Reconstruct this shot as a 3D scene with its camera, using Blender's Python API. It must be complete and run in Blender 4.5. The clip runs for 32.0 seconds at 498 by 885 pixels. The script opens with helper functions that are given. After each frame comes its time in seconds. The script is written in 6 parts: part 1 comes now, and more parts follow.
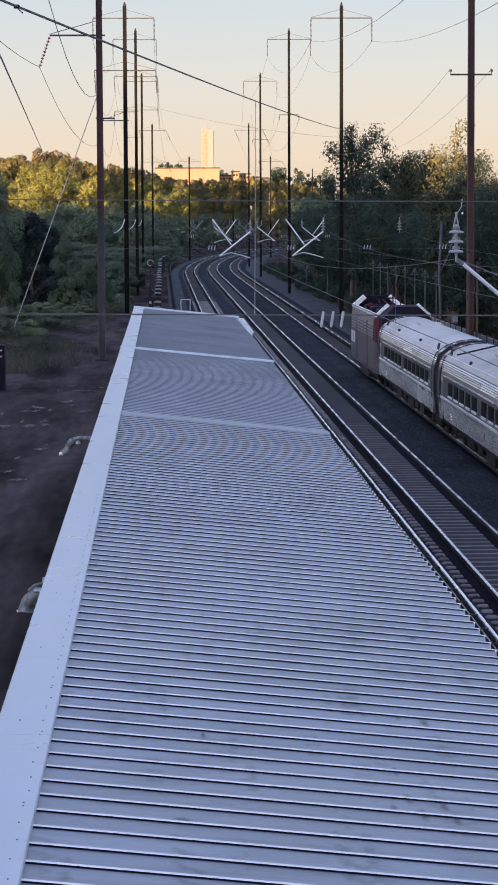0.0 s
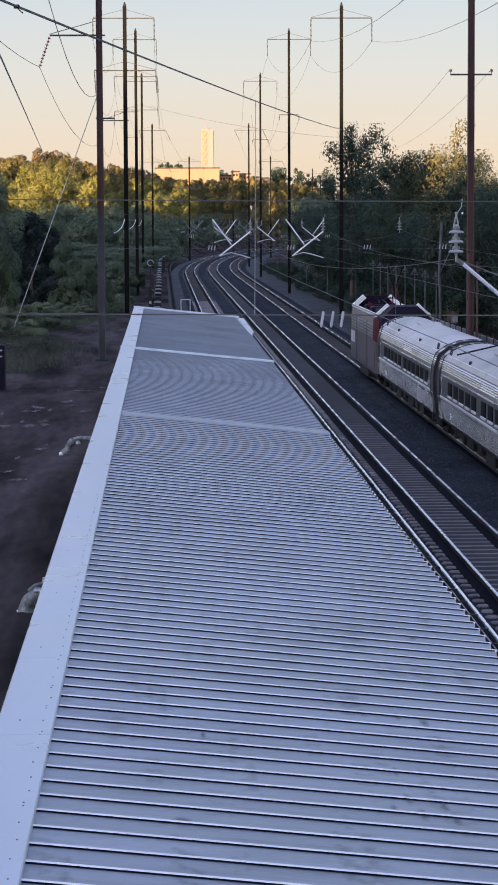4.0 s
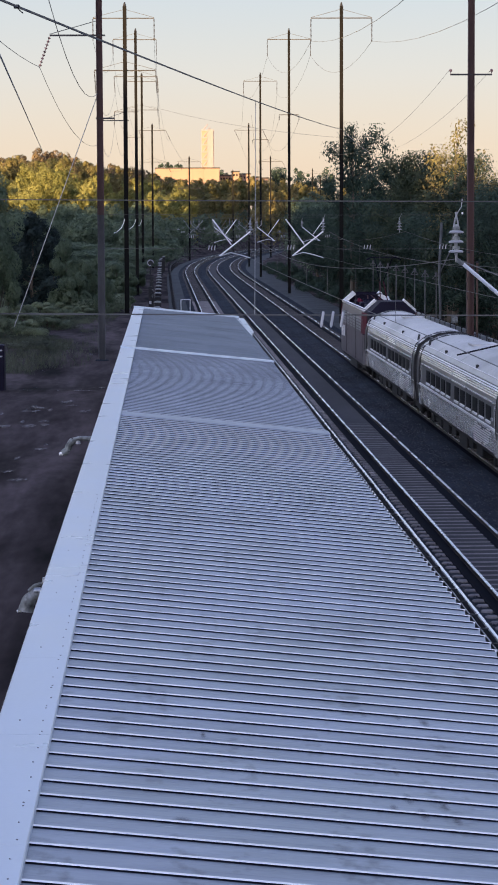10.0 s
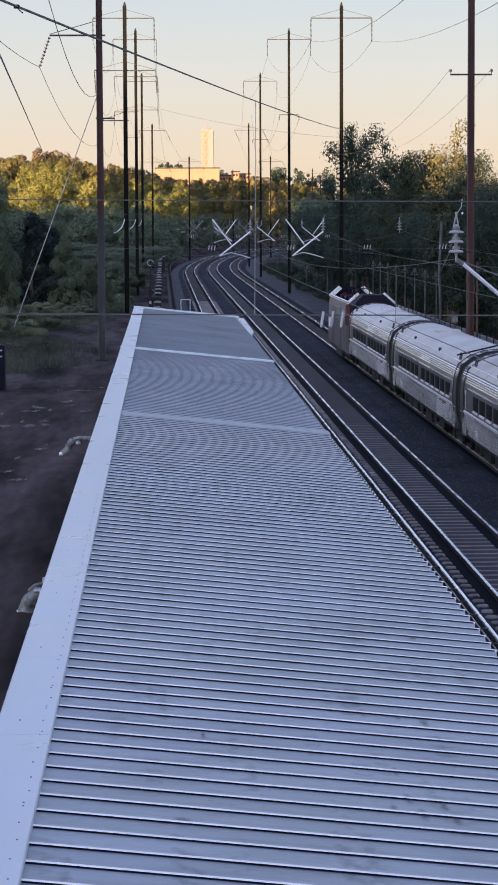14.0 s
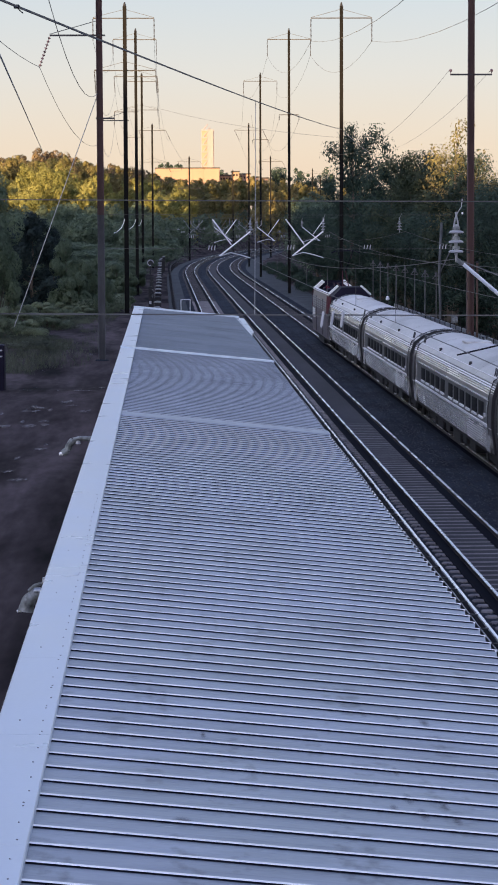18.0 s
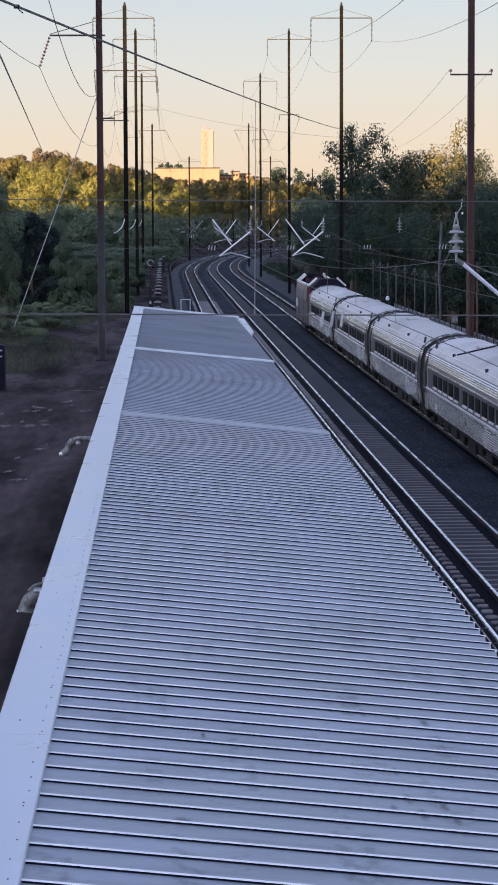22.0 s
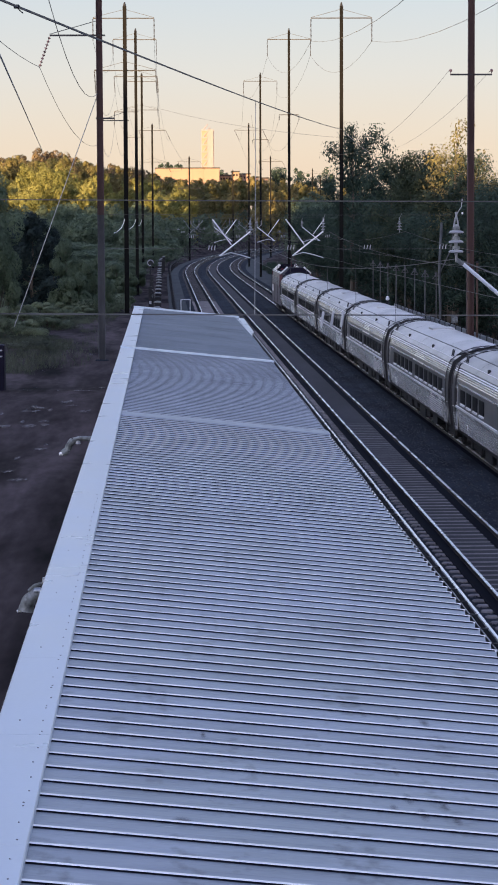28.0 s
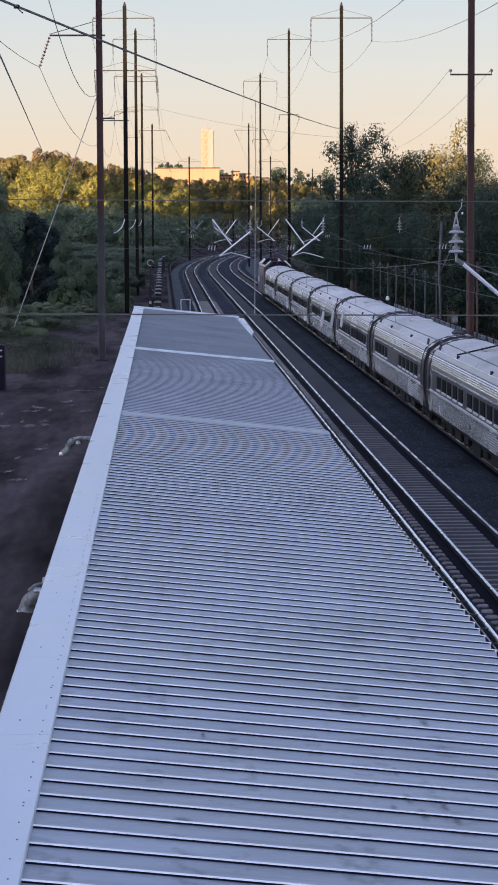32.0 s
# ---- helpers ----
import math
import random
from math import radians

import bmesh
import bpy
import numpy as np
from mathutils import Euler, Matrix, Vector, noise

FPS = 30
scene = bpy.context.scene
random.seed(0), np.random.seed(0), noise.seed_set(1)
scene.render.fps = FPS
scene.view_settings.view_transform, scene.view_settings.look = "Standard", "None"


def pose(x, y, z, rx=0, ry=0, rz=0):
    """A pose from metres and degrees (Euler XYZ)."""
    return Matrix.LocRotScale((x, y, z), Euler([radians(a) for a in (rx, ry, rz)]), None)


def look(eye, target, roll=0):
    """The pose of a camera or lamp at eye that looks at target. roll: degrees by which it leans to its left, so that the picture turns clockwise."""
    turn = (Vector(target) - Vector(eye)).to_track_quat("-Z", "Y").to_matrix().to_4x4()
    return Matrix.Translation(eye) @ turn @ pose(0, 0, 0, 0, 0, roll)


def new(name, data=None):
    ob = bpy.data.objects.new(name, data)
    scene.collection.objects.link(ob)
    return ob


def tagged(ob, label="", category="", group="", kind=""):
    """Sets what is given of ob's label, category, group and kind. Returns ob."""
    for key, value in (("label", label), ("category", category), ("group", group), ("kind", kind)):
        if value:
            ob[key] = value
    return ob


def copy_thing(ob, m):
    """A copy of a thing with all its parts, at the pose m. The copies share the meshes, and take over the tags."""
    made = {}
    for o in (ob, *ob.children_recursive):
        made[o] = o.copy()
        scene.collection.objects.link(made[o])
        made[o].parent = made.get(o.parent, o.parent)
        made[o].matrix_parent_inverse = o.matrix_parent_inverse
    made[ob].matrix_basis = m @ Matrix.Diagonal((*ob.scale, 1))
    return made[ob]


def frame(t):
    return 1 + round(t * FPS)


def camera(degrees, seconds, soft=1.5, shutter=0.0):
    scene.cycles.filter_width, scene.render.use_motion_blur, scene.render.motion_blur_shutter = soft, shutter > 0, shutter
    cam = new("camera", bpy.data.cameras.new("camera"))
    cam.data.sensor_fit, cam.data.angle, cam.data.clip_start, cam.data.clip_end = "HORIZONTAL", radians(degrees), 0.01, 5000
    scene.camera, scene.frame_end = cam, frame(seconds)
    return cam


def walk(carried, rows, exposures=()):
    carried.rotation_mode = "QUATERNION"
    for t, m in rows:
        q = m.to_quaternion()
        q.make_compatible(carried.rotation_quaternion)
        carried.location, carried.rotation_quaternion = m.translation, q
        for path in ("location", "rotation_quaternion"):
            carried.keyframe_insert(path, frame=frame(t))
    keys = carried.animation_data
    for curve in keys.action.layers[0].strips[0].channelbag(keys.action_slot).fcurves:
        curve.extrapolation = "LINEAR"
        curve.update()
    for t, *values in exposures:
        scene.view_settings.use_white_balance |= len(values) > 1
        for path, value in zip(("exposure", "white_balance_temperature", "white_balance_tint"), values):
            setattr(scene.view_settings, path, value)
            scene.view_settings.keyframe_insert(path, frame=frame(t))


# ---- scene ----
EYE = Vector((0.0, 0.0, 8.59))
cam = camera(11.879, 32.0, soft=1.8)
CAM_POSE = look(EYE, (3.540, 99.509, -0.654), -0.2315)
walk(cam, [(0.0, CAM_POSE), (32.0, CAM_POSE)], exposures=[(0.0, 1.6), (32.0, 1.6)])

# ---- daylight: the sun stands just above the horizon behind the camera, an unseen added wood shades the place ----
SUN_AZ, SUN_EL = 218.0, 2.2          # degrees clockwise from +y, degrees up
world = bpy.data.worlds.new("evening_sky")
scene.world = world
world.use_nodes = True
wn = world.node_tree
sky = wn.nodes.new("ShaderNodeTexSky")
sky.sky_type, sky.sun_disc = "NISHITA", False
sky.sun_elevation, sky.sun_rotation = radians(SUN_EL), radians(SUN_AZ)
sky.air_density, sky.dust_density, sky.ozone_density = 1.0, 0.5, 3.0
# evening haze over the clear sky: peach along the horizon, pale above it, blue overhead
wtc, wsep, wramp, wgain, wmix = (wn.nodes.new("ShaderNode" + k) for k in ("TexCoord", "SeparateXYZ", "ValToRGB", "Mix", "Mix"))
wn.links.new(wtc.outputs["Generated"], wsep.inputs["Vector"])
wn.links.new(wsep.outputs["Z"], wramp.inputs["Fac"])
HAZE = ((0.0, (0.97, 0.78, 0.61)), (0.025, (0.985, 0.83, 0.69)), (0.06, (0.875, 0.83, 0.825)), (0.095, (0.735, 0.77, 0.855)), (0.25, (0.63, 0.70, 0.95)), (0.6, (0.432, 0.522, 0.91)), (1.0, (0.35, 0.43, 0.86)))
while len(wramp.color_ramp.elements) < len(HAZE):
    wramp.color_ramp.elements.new(0.5)
for el, (p, c) in zip(wramp.color_ramp.elements, HAZE):
    el.position, el.color = p, (*c, 1)
wgain.data_type, wgain.blend_type = "RGBA", "MULTIPLY"
wgain.inputs["Factor"].default_value = 1.0
wgain.inputs["B"].default_value = (2.28, 2.28, 2.28, 1)
wn.links.new(wramp.outputs["Color"], wgain.inputs["A"])
wmix.data_type = "RGBA"
wmix.inputs["Factor"].default_value = 0.75
wn.links.new(sky.outputs["Color"], wmix.inputs["A"])
# the sky is brighter and warmer on the side where the sun is setting
wdot, wfall, wglow = (wn.nodes.new("ShaderNode" + k) for k in ("VectorMath", "MapRange", "Mix"))
wdot.operation = "DOT_PRODUCT"
wdot.inputs[1].default_value = (math.sin(radians(SUN_AZ)), math.cos(radians(SUN_AZ)), 0.25)
wn.links.new(wtc.outputs["Generated"], wdot.inputs[0])
wfall.interpolation_type = "SMOOTHSTEP"
wfall.inputs["From Min"].default_value, wfall.inputs["From Max"].default_value = 0.25, 1.05
wn.links.new(wdot.outputs["Value"], wfall.inputs["Value"])
wglow.data_type, wglow.blend_type = "RGBA", "MULTIPLY"
wglow.inputs["B"].default_value = (3.2, 2.85, 2.4, 1)
wn.links.new(wfall.outputs["Result"], wglow.inputs["Factor"])
wn.links.new(wgain.outputs["Result"], wglow.inputs["A"])
wn.links.new(wglow.outputs["Result"], wmix.inputs["B"])
wn.links.new(wmix.outputs["Result"], wn.nodes["Background"].inputs["Color"])
wn.nodes["Background"].inputs["Strength"].default_value = 0.15
sun_dir = Vector((math.sin(radians(SUN_AZ)) * math.cos(radians(SUN_EL)), math.cos(radians(SUN_AZ)) * math.cos(radians(SUN_EL)), math.sin(radians(SUN_EL))))
sun = new("sun", bpy.data.lights.new("sun", "SUN"))
sun.data.energy, sun.data.angle, sun.data.color = 5.0, radians(0.6), (1.0, 0.66, 0.33)
sun.matrix_world = look(sun_dir * 50, (0, 0, 0))


# ---- materials ----
def mat(name, color, rough=0.7, metal=0.0, var=0.25, scale=3.0, fine=40.0, bump=0.15, dist=0.01, per=0.0, island=0.0, spec=0.5, stretch=(1, 1, 1), tint=None, blot=0.0, streak=0.0):
    """A surface with stains at one scale and grain at a finer one; per, island: how much single pieces differ."""
    m = bpy.data.materials.new(name)
    m.use_nodes = True
    nt = m.node_tree
    n, l = nt.nodes, nt.links
    b = n["Principled BSDF"]
    b.inputs["Roughness"].default_value, b.inputs["Metallic"].default_value = rough, metal
    b.inputs["Specular IOR Level"].default_value = spec
    tc, mp = n.new("ShaderNodeTexCoord"), n.new("ShaderNodeMapping")
    mp.inputs["Scale"].default_value = stretch
    l.new(tc.outputs["Object"], mp.inputs["Vector"])
    if per:
        oi, off = n.new("ShaderNodeObjectInfo"), n.new("ShaderNodeVectorMath")
        off.operation = "MULTIPLY"
        l.new(oi.outputs["Location"], off.inputs[0])
        off.inputs[1].default_value = (1.0, 0.37, 1.0)
        l.new(off.outputs["Vector"], mp.inputs["Location"])
    big, small = n.new("ShaderNodeTexNoise"), n.new("ShaderNodeTexNoise")
    for tex, s, d in ((big, scale, 5.0), (small, fine, 3.0)):
        tex.inputs["Scale"].default_value, tex.inputs["Detail"].default_value = s, d
        l.new(mp.outputs["Vector"], tex.inputs["Vector"])
    ramp = n.new("ShaderNodeValToRGB")
    c = Vector(color)
    dark = c * (1 - var)
    light = c * (1 + var) if tint is None else Vector(tint)
    ramp.color_ramp.elements[0].position, ramp.color_ramp.elements[1].position = 0.32, 0.68
    ramp.color_ramp.elements[0].color = (*dark, 1)
    ramp.color_ramp.elements[1].color = (*[min(1, v) for v in light], 1)
    l.new(big.outputs["Fac"], ramp.inputs["Fac"])
    grain = n.new("ShaderNodeMapRange")
    grain.inputs["To Min"].default_value, grain.inputs["To Max"].default_value = 1 - var * 0.8, 1 + var * 0.8
    l.new(small.outputs["Fac"], grain.inputs["Value"])
    mul = n.new("ShaderNodeMix")
    mul.data_type, mul.blend_type = "RGBA", "MULTIPLY"
    mul.inputs["Factor"].default_value = 1.0
    l.new(ramp.outputs["Color"], mul.inputs["A"])
    l.new(grain.outputs["Result"], mul.inputs["B"])
    out = mul.outputs["Result"]
    if blot:
        bn, br, bm = n.new("ShaderNodeTexNoise"), n.new("ShaderNodeMapRange"), n.new("ShaderNodeMix")
        bn.inputs["Scale"].default_value, bn.inputs["Detail"].default_value = scale * 1.7, 6.0
        l.new(mp.outputs["Vector"], bn.inputs["Vector"])
        br.inputs["From Min"].default_value, br.inputs["From Max"].default_value = 0.50, 0.66
        br.inputs["To Min"].default_value, br.inputs["To Max"].default_value = 1.0, 1.0 - blot
        l.new(bn.outputs["Fac"], br.inputs["Value"])
        bm.data_type, bm.blend_type = "RGBA", "MULTIPLY"
        bm.inputs["Factor"].default_value = 1.0
        l.new(out, bm.inputs["A"])
        l.new(br.outputs["Result"], bm.inputs["B"])
        out = bm.outputs["Result"]
    if streak:
        # short soft run-off marks across the sheet, here and there
        sm, sn, sr, sx = (n.new("ShaderNode" + k) for k in ("Mapping", "TexNoise", "MapRange", "Mix"))
        sm.inputs["Scale"].default_value = (5.0, 1.1, 1.0)
        l.new(mp.outputs["Vector"], sm.inputs["Vector"])
        l.new(sm.outputs["Vector"], sn.inputs["Vector"])
        sn.inputs["Scale"].default_value, sn.inputs["Detail"].default_value = 1.6, 4.0
        sr.inputs["From Min"].default_value, sr.inputs["From Max"].default_value = 0.575, 0.69
        sr.inputs["To Min"].default_value, sr.inputs["To Max"].default_value = 1.0, 1.0 - streak
        l.new(sn.outputs["Fac"], sr.inputs["Value"])
        sx.data_type, sx.blend_type = "RGBA", "MULTIPLY"
        sx.inputs["Factor"].default_value = 1.0
        l.new(out, sx.inputs["A"])
        l.new(sr.outputs["Result"], sx.inputs["B"])
        out = sx.outputs["Result"]
    if per or island:
        if per:
            src = n.new("ShaderNodeObjectInfo").outputs["Random"]
        else:
            src = n.new("ShaderNodeNewGeometry").outputs["Random Per Island"]
        k = max(per, island)
        mr = n.new("ShaderNodeMapRange")
        mr.inputs["To Min"].default_value, mr.inputs["To Max"].default_value = 1 - k, 1 + k
        l.new(src, mr.inputs["Value"])
        m2 = n.new("ShaderNodeMix")
        m2.data_type, m2.blend_type = "RGBA", "MULTIPLY"
        m2.inputs["Factor"].default_value = 1.0
        l.new(out, m2.inputs["A"])
        l.new(mr.outputs["Result"], m2.inputs["B"])
        out = m2.outputs["Result"]
    l.new(out, b.inputs["Base Color"])
    rr = n.new("ShaderNodeMapRange")
    rr.inputs["To Min"].default_value, rr.inputs["To Max"].default_value = max(0.03, rough - 0.12), min(1, rough + 0.12)
    l.new(big.outputs["Fac"], rr.inputs["Value"])
    l.new(rr.outputs["Result"], b.inputs["Roughness"])
    if bump:
        bp = n.new("ShaderNodeBump")
        bp.inputs["Strength"].default_value, bp.inputs["Distance"].default_value = bump, dist
        l.new(small.outputs["Fac"], bp.inputs["Height"])
        l.new(bp.outputs["Normal"], b.inputs["Normal"])
    return m


def leaf_mat(name, color, tint, through_light=0.25, patch=0.35, differ=0.45):
    """Leaves that differ from clump to clump and let some light through."""
    m = mat(name, color, 0.7, 0, 0.35, patch, 6.0, 0, island=differ, spec=0.06, tint=tint)
    n, l = m.node_tree.nodes, m.node_tree.links
    b = n["Principled BSDF"]
    tr, mx = n.new("ShaderNodeBsdfTranslucent"), n.new("ShaderNodeMixShader")
    l.new(b.inputs["Base Color"].links[0].from_socket, tr.inputs["Color"])
    mx.inputs["Fac"].default_value = through_light
    l.new(b.outputs["BSDF"], mx.inputs[1])
    l.new(tr.outputs["BSDF"], mx.inputs[2])
    l.new(mx.outputs["Shader"], n["Material Output"].inputs["Surface"])
    return m


M_ROOF = mat("galvalume_roof_sheet", (0.355, 0.40, 0.445), 0.42, 0.62, 0.14, 0.9, 14.0, 0.05, 0.004, per=0.08, stretch=(0.6, 1.6, 1), blot=0.16, streak=0.36, tint=(0.40, 0.437, 0.50))
# sheets farther out, coloured darker to offset bright grazing reflections
M_ROOFMID = mat("duller_roof_sheet", (0.385, 0.42, 0.465), 0.62, 0.25, 0.12, 0.9, 14.0, 0.05, 0.004, per=0.05, stretch=(0.6, 1.6, 1), blot=0.14)
M_ROOFFAR = mat("darker_far_roof_sheet", (0.222, 0.258, 0.30), 0.65, 0.2, 0.12, 0.7, 14.0, 0.05, 0.004, per=0.06, stretch=(0.6, 1.6, 1), blot=0.15)
# near white: the highlight along each seam is put into its colour
M_SEAM = mat("seam_highlight_metal", (0.97, 0.975, 0.98), 0.22, 0.2, 0.05, 2.0, 20.0, 0.03, 0.003, per=0.05)
M_FLASH = mat("painted_white_flashing", (0.55, 0.615, 0.672), 0.3, 0.05, 0.04, 0.8, 30.0, 0)
M_SCREW = mat("dull_screw_head", (0.20, 0.20, 0.22), 0.6, 0.6, 0.2)
M_GUTTER = mat("bright_gutter_metal", (0.90, 0.93, 0.97), 0.28, 0.6, 0.03, 2.0, 30.0, 0.05)
M_STEEL = mat("galvanised_steel", (0.40, 0.42, 0.44), 0.45, 0.8, 0.15, 2.0, 30.0, 0.05)
M_DARKSTEEL = mat("dark_structural_steel", (0.02, 0.02, 0.023), 0.6, 0.3, 0.3, 1.0, 15.0, 0.1)
M_ARMSTEEL = mat("grey_crossarm_steel", (0.075, 0.07, 0.068), 0.8, 0.0, 0.25, 1.0, 15.0, 0.1, spec=0.15)
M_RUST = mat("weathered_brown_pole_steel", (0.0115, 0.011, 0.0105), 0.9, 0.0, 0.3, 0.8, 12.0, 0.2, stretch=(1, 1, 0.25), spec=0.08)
M_POLERED = mat("reddish_pole_steel", (0.082, 0.045, 0.042), 0.85, 0.0, 0.18, 0.8, 12.0, 0.2, stretch=(1, 1, 0.25))
M_POLEGREY = mat("shaded_grey_pole_steel", (0.072, 0.074, 0.083), 0.85, 0.0, 0.35, 0.8, 12.0, 0.2, stretch=(1, 1, 0.25))
M_RUSTY = mat("rust_brown_steel", (0.095, 0.056, 0.042), 0.85, 0.0, 0.3, 1.5, 14.0, 0.2, stretch=(1, 1, 0.3))
# near black: painted shade below roof seams, shade and grime beside rails
M_SHADEGRIME = mat("shade_and_grime_strip", (0.007, 0.008, 0.013), 0.9, 0, 0.3, 2.0, 20.0, 0, spec=0.04)
M_RAILTOP = mat("polished_rail_head", (0.88, 0.93, 1.0), 0.27, 0.75, 0.01, 0.4, 20.0, 0)
M_RAILSIDE = mat("rusty_rail_web", (0.022, 0.018, 0.018), 0.9, 0.0, 0.3, 0.6, 20.0, 0.2)
M_BALLAST = mat("dark_crushed_stone", (0.028, 0.034, 0.044), 0.95, 0, 0.35, 0.25, 9.0, 0.8, 0.06, spec=0.05)
M_FINES = mat("brown_grey_track_fines", (0.056, 0.056, 0.060), 0.95, 0, 0.2, 0.4, 9.0, 0.5, 0.03, spec=0.15, stretch=(1, 0.3, 1))
M_GRAVEL = mat("grey_gravel", (0.060, 0.067, 0.070), 0.95, 0, 0.3, 0.3, 6.0, 0.6, 0.04, spec=0.15)
M_STONE = mat("ballast_stone", (0.042, 0.044, 0.052), 0.95, 0, 0.3, 1.0, 30.0, 0.3, island=0.4)
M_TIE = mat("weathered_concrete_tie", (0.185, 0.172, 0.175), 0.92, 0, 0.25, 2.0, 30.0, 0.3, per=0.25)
# the same ties outside the near stretch, about a third as bright
M_TIES = mat("darker_concrete_ties_far", (0.062, 0.058, 0.061), 0.92, 0, 0.25, 2.0, 30.0, 0.3, island=0.25)
M_CONC = mat("platform_concrete", (0.33, 0.33, 0.31), 0.9, 0, 0.15, 1.0, 30.0, 0.2)
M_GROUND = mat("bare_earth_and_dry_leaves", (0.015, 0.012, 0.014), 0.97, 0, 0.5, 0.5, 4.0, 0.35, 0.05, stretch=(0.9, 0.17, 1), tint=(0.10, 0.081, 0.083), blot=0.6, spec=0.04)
M_STAIN = mat("coach_stainless_steel", (0.86, 0.84, 0.81), 0.26, 0.70, 0.2, 0.5, 18.0, 0.05, stretch=(1, 0.3, 1))
M_LETTER = mat("dull_stainless_letterboard", (0.30, 0.295, 0.295), 0.4, 0.4, 0.12, 0.5, 18.0, 0.05, stretch=(1, 0.3, 1))
M_COACHROOF = mat("coach_roof_grey_steel", (0.54, 0.525, 0.51), 0.42, 0.35, 0.22, 0.35, 10.0, 0.05, stretch=(1, 0.4, 1), per=0.14, blot=0.22)
M_POST = mat("dull_grey_post_steel", (0.10, 0.105, 0.11), 0.6, 0.0, 0.3, 2.0, 20.0, 0.05)
M_LAMP = mat("dull_grey_lamp_enamel", (0.19, 0.20, 0.20), 0.55, 0.0, 0.6, 6.0, 20.0, 0.05)
M_HOOD = mat("coach_end_dark_grey", (0.06, 0.06, 0.068), 0.5, 0.2, 0.2, 1.0, 20.0, 0.05)
M_BAND = mat("dark_grey_window_band", (0.115, 0.118, 0.125), 0.4, 0.2, 0.15, 1.0, 20.0, 0.03)
M_GLASS = mat("dark_tinted_window", (0.008, 0.009, 0.012), 0.5, 0, 0.2, 1.0, 20.0, 0, spec=0.05)
M_RUBBER = mat("black_diaphragm_rubber", (0.02, 0.02, 0.023), 0.7, 0, 0.3, 2.0, 20.0, 0.1)
M_UNDER = mat("grimy_undercarriage", (0.010, 0.0098, 0.011), 0.9, 0.0, 0.4, 2.0, 20.0, 0.2)
M_LOCO = mat("locomotive_silver_paint", (0.135, 0.12, 0.135), 0.45, 0.25, 0.12, 0.7, 20.0, 0.03)
M_LOCOW = mat("locomotive_light_panel", (0.90, 0.90, 0.91), 0.4, 0.3, 0.08, 0.7, 20.0, 0.03)
M_LOCOR = mat("locomotive_red_paint", (0.10, 0.004, 0.022), 0.5, 0.0, 0.15, 0.7, 20.0, 0.03, spec=0.15)
M_PANTO = mat("dark_red_pantograph_paint", (0.06, 0.012, 0.018), 0.6, 0.0, 0.15, 0.7, 20.0, 0.03, spec=0.15)
M_LOCOD = mat("locomotive_dark_blue_hood", (0.012, 0.010, 0.022), 0.6, 0.0, 0.15, 0.7, 20.0, 0.03, spec=0.1)
M_WHITE = mat("white_porcelain", (0.46, 0.465, 0.50), 0.22, 0, 0.08, 4.0, 30.0, 0.02)
M_DISC = mat("grimy_grey_porcelain", (0.34, 0.34, 0.37), 0.3, 0, 0.15, 4.0, 30.0, 0.02)
M_DARKINS = mat("dark_brown_porcelain", (0.03, 0.019, 0.018), 0.5, 0, 0.15, 4.0, 30.0, 0, spec=0.12)
# lighter brown that puts sunlight into the colour of the near insulators
M_BROWNINS = mat("lit_brown_porcelain", (0.40, 0.22, 0.20), 0.25, 0, 0.15, 4.0, 30.0, 0.02)
M_ARM = mat("bright_galvanised_tube", (0.80, 0.81, 0.84), 0.35, 0.55, 0.06, 3.0, 30.0, 0.03)
M_WIRE = mat("weathered_copper_wire", (0.11, 0.11, 0.11), 0.7, 0.2, 0.2, 0.5, 10.0, 0)
M_WIREPALE = mat("aluminium_wire", (0.38, 0.385, 0.39), 0.7, 0.1, 0.15, 0.5, 10.0, 0)
M_BARK = mat("tree_bark", (0.10, 0.080, 0.062), 0.95, 0, 0.35, 1.5, 14.0, 0.5, 0.02)
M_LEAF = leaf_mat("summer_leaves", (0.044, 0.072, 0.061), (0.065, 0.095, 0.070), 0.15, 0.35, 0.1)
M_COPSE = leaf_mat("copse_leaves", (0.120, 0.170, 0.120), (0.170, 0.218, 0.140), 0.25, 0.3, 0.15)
# leaf colour darkened to stand for the shade of the hollow
M_HOLLOW = leaf_mat("shade_dark_leaves", (0.031, 0.048, 0.047), (0.045, 0.063, 0.058), 0.15, 0.35, 0.2)
M_VINE = leaf_mat("matted_climber_leaves", (0.132, 0.184, 0.122), (0.186, 0.236, 0.148), 0.3, 0.25, 0.15)
# hillside leaves: golden sunlight is partly put into these two bright colours
M_LEAFY = leaf_mat("sunlit_yellow_leaves", (0.17, 0.185, 0.062), (0.33, 0.315, 0.105), 0.3, 0.09, 0.15)
M_LEAFO = leaf_mat("sunlit_autumn_leaves", (0.135, 0.15, 0.065), (0.29, 0.23, 0.095), 0.3, 0.09, 0.2)
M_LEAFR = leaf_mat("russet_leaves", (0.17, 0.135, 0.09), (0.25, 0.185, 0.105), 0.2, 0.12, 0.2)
# gold of the low sun on one treetop, put into the leaf colour
M_LEAFG = leaf_mat("sun_gold_leaves", (0.155, 0.15, 0.07), (0.27, 0.235, 0.11), 0.3, 0.35, 0.2)
M_LEAFT = leaf_mat("yellow_green_leaves", (0.062, 0.088, 0.063), (0.094, 0.112, 0.068), 0.35, 0.35, 0.15)
M_BUSH = leaf_mat("grey_green_scrub_leaves", (0.190, 0.238, 0.160), (0.255, 0.298, 0.182), 0.25, 0.3, 0.2)
